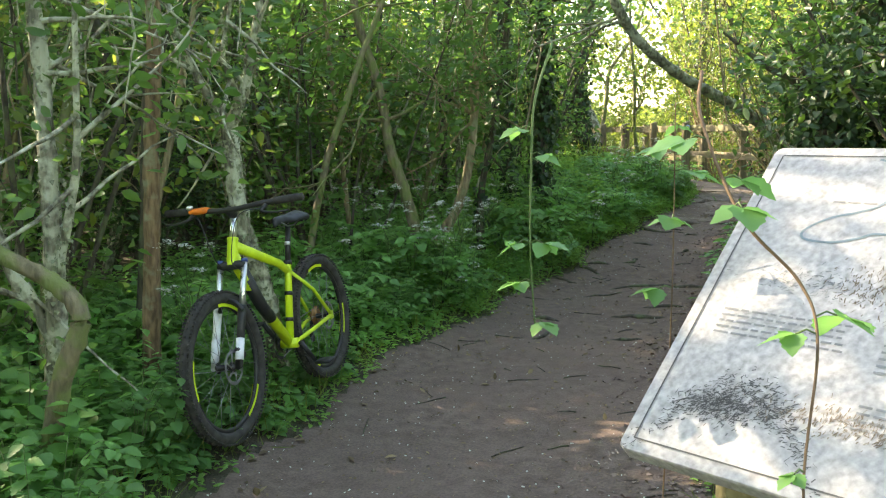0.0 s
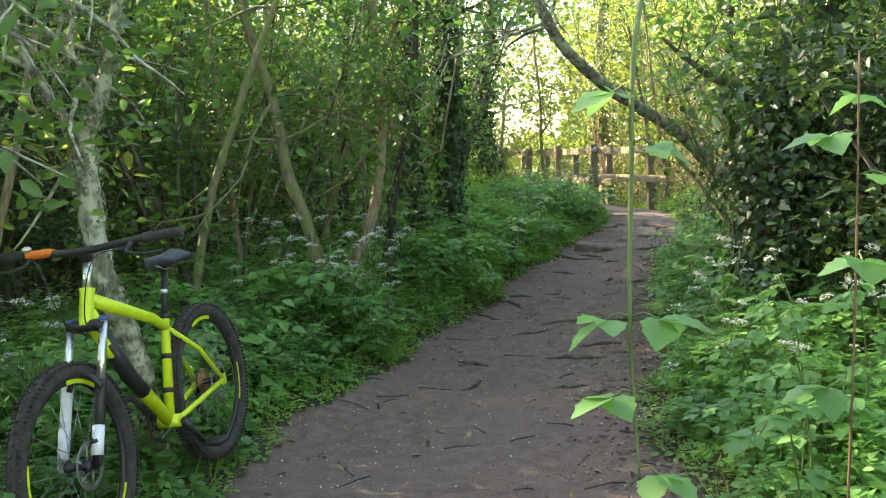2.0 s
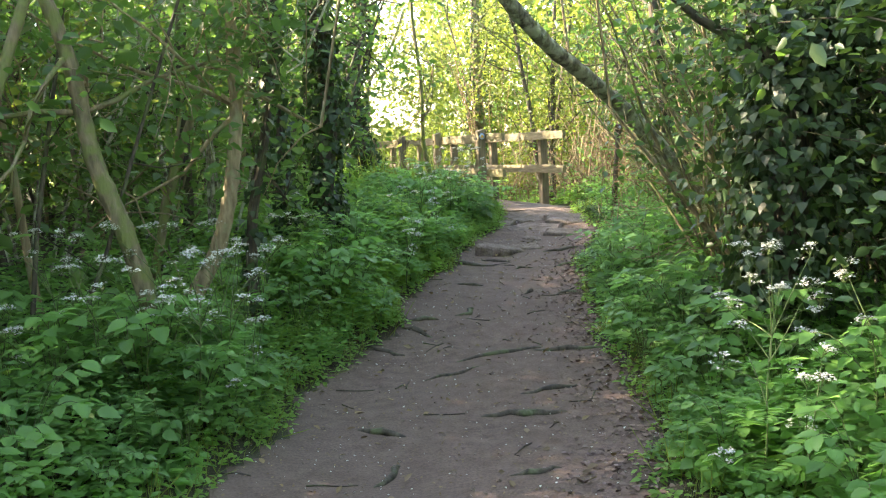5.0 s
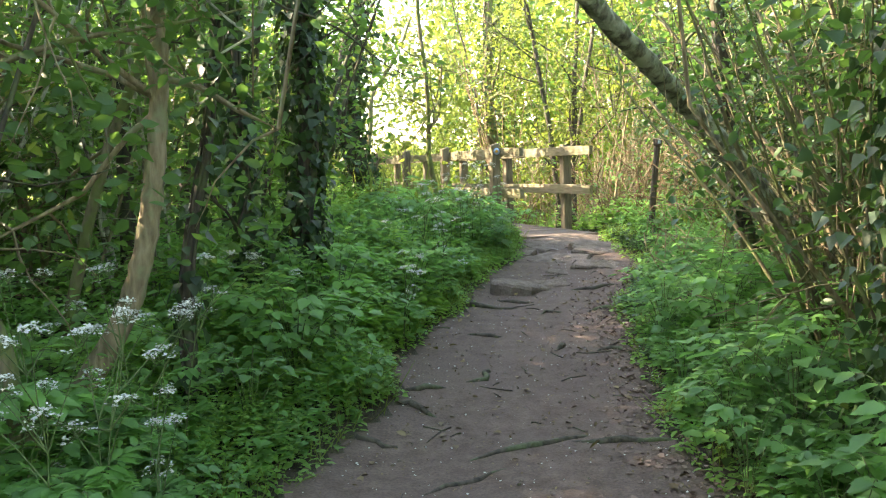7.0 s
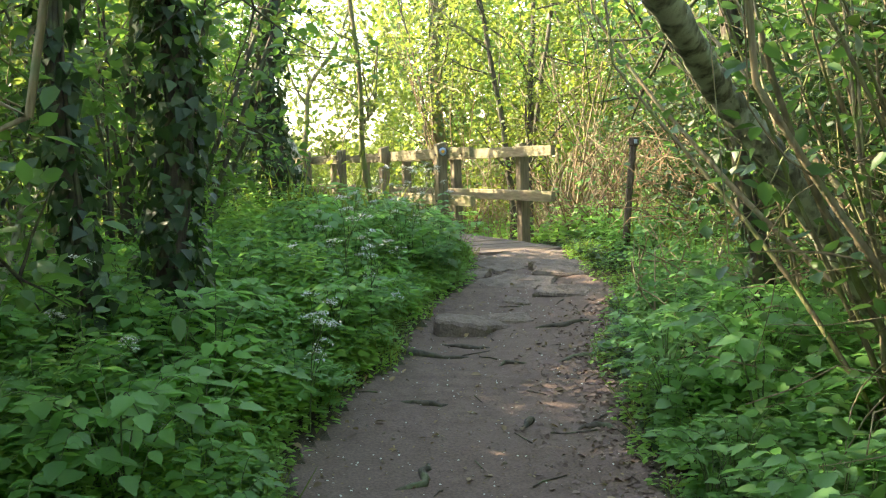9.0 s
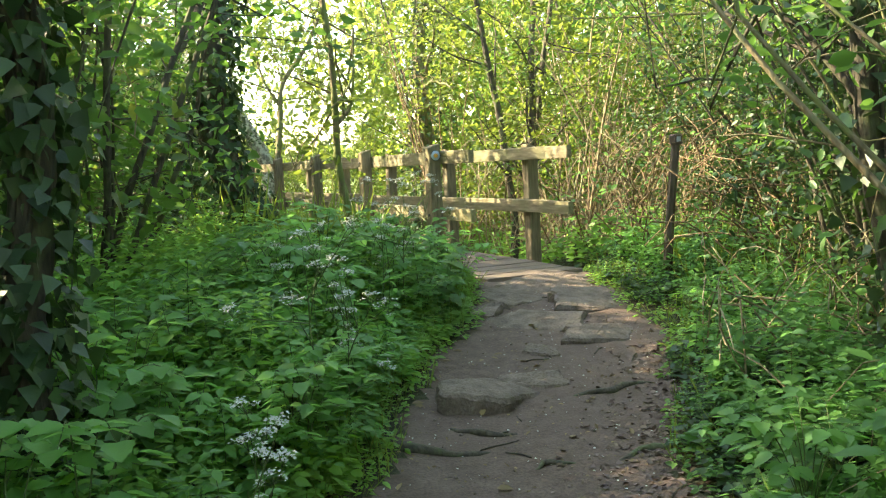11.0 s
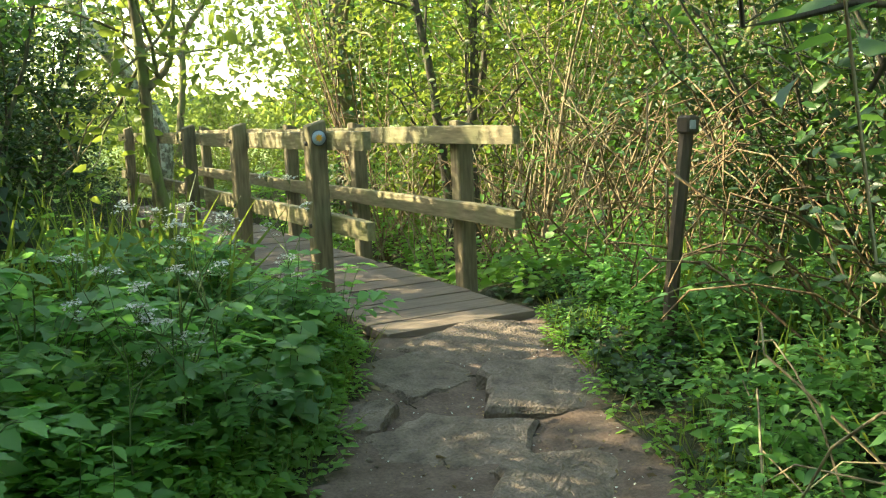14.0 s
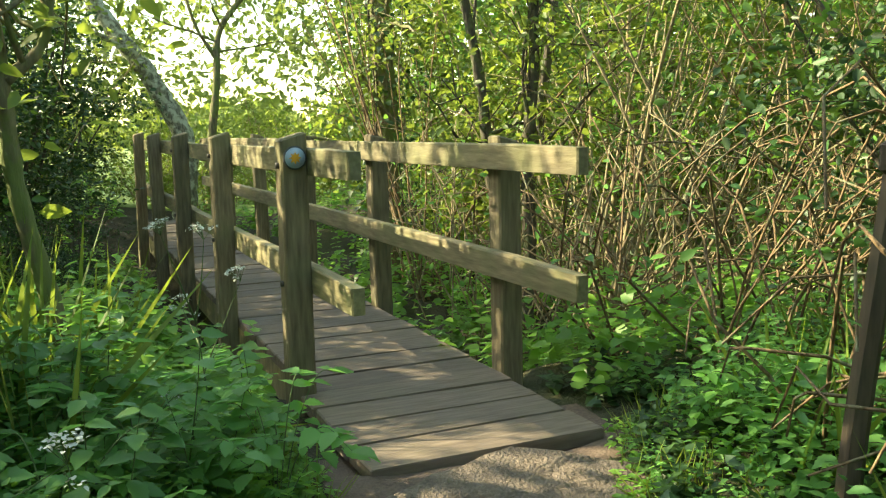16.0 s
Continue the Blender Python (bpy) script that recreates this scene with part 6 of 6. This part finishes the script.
def overhang(foot, tips, label, leaves, mat=BARK_DARK):
    """A tree whose long thin branches reach out over the path."""
    t = thing("overhanging_tree", label, "tree")
    x, y = foot
    top = np.array((x, y, 2.6))
    part("trunk", Soup().tube(curve_pts([on(x, y), (x + 0.05, y, 1.2), top, top + (0.1, 0.1, 1.6)], 6), np.linspace(0.055, 0.03, 19), 8), mat, t)
    ends = []
    for (ex, ey, ez), z0 in tips:
        s = Soup()
        a, e = np.array((x, y, z0)), np.array((ex, ey, ez))
        line = curve_pts([a, a + (e - a) * 0.4 + (0, 0, 0.22), a + (e - a) * 0.75 + (0, 0, 0.10), e], 6)
        s.tube(line, np.linspace(0.016, 0.004, len(line)), 5, False)
        for _ in range(11):
            ends.append(limb(s, line[rng.integers(4, len(line))], (e - a) / np.linalg.norm(e - a) + rng.normal(size=3) * 0.6, rng.uniform(0.3, 0.8), 0.0035, 3, 0.35, 0.02, 5)[1:])
        part("limb", s, mat, t)
    part("crown", leaf_mesh("crown", spray(np.concatenate(ends), leaves, 0.07, 0.06, hang=0.15), LEAF_TREE), LEAF_TREE, t)
    return t


overhang((7.2, 13.4), [((4.9, 13.9, 2.5), 2.1), ((5.2, 13.2, 2.2), 1.8), ((5.4, 14.6, 2.75), 2.4), ((5.0, 12.8, 2.85), 2.6), ((5.7, 13.5, 1.75), 1.5), ((5.9, 12.7, 1.5), 1.3)], "dark twiggy tree reaching over the brambles", 260, BARK_MOSS)


def tangle(name, label, k, x0, x1, y0, y1, mat, r, top, leaves):
    """Arching bramble canes grown into each other, past counting."""
    s, tips = Soup(), []
    for _ in range(k):
        x, y = rng.uniform(x0, x1), rng.uniform(y0, y1)
        g = float(height(x, y))
        a, L, h = rng.uniform(0, 6.28), rng.uniform(0.7, 1.7), rng.uniform(0.25, 1.0) * top
        q = np.linspace(0, 1, 7)
        pts = np.stack([x + L * q * math.cos(a), y + L * q * math.sin(a) * 0.7, g + 4 * h * q * (1 - 0.75 * q) * 0.75 + rng.normal(size=7) * 0.03], 1)
        pts[:, 0] = np.maximum(pts[:, 0], edge_right(pts[:, 1]) + 0.25)
        s.tube(pts, np.linspace(r, r * 0.5, 7), 4, False)
        tips.append(pts)
    single(name, s, mat, label, "brambles", kind="stuff")
    single(name + "_leaves", leaf_mesh(name, spray(np.concatenate(tips), leaves, 0.07, 0.06, hang=0.1), LEAF_HERB_LIGHT), LEAF_HERB_LIGHT, "scattered leaves among the bramble canes", "brambles", kind="stuff")


tangle("bramble_tangle", "tangle of dry brown bramble canes beside the bridge", 420, 5.1, 9.0, 11.6, 15.5, BARK_BROWN, 0.007, 1.2, 1000)
tangle("bramble_tangle_low", "low dry canes and dead stalks in the hedge bottom", 160, 3.6, 6.0, 7.2, 11.0, BARK_PALE, 0.005, 0.7, 900)
tangle("bramble_tangle_ditch", "dry canes hanging over the ditch", 240, 5.2, 9.0, 15.0, 18.5, BARK_PALE, 0.007, 1.7, 900)


# ---- grass ----
def grass(name, label, k, x0, x1, y0, y1, test, size):
    pts = []
    while len(pts) < k:
        x, y = rng.uniform(x0, x1, 4 * k), rng.uniform(y0, y1, 4 * k)
        clump = np.sin(x * 7 + 2 * np.sin(y * 3)) * np.sin(y * 6 + x) > -0.1
        ok = test(x, y) & clump
        pts += list(zip(x[ok], y[ok]))
    xy = np.array(pts[:k])
    p = np.stack([xy[:, 0], xy[:, 1], height(xy[:, 0], xy[:, 1]) - 0.01], 1)
    d = unit(k, 2.2)
    n = unit(k) * (1, 1, 0.2)
    single(name, leaf_mesh(name, leaf_arrays(p, d, n, size * rng.uniform(0.5, 1.3, k), NARROW), GRASS_BLADE), GRASS_BLADE, label, "grass", kind="stuff")


grass("verge_grass", "fine grass on the verge", 7000, -2.0, 5.6, 1.5, 13.6, lambda x, y: off_path(x, y, 0.0) & (x > edge_left(y) - 0.7) & (x < edge_right(y) + 0.6), 0.16)
grass("tall_grass", "tall grass by the bridge", 500, 1.8, 3.3, 12.8, 15.0, lambda x, y: x < edge_left(np.minimum(y, 13.4)) - 0.6, 0.6)
grass("hedge_grass", "tall thin grass under the hedge", 1500, 4.6, 8.0, 9.5, 13.5, lambda x, y: x > edge_right(y) + 0.4, 0.45)

# ---- unseen leaves over the slope, added to shade the board and the first stretch of the path ----
canopy("shade_leaves_slope", "unseen leaves over the slope, added to block the sun", 5000, -9.5, -4.2, 3.5, 9.5, 3.3, 5.6, LEAF_TREE, 0.16, -0.9)

# ---- light tree tops beyond the far bank ----
# Unseen leaf patch, added in the sun's way to dim the board.
canopy("shade_leaves_board", "unseen leaves added to shade the information board", 420, -4.4, -2.6, 2.8, 5.4, 3.0, 4.4, LEAF_TREE, 0.16, -0.5, 1.4)
canopy("far_tree_tops", "pale foliage of trees beyond the water", 8000, 0.2, 9.5, 26, 33, 1.2, 6.2, LEAF_PALE, 0.2, -0.35)
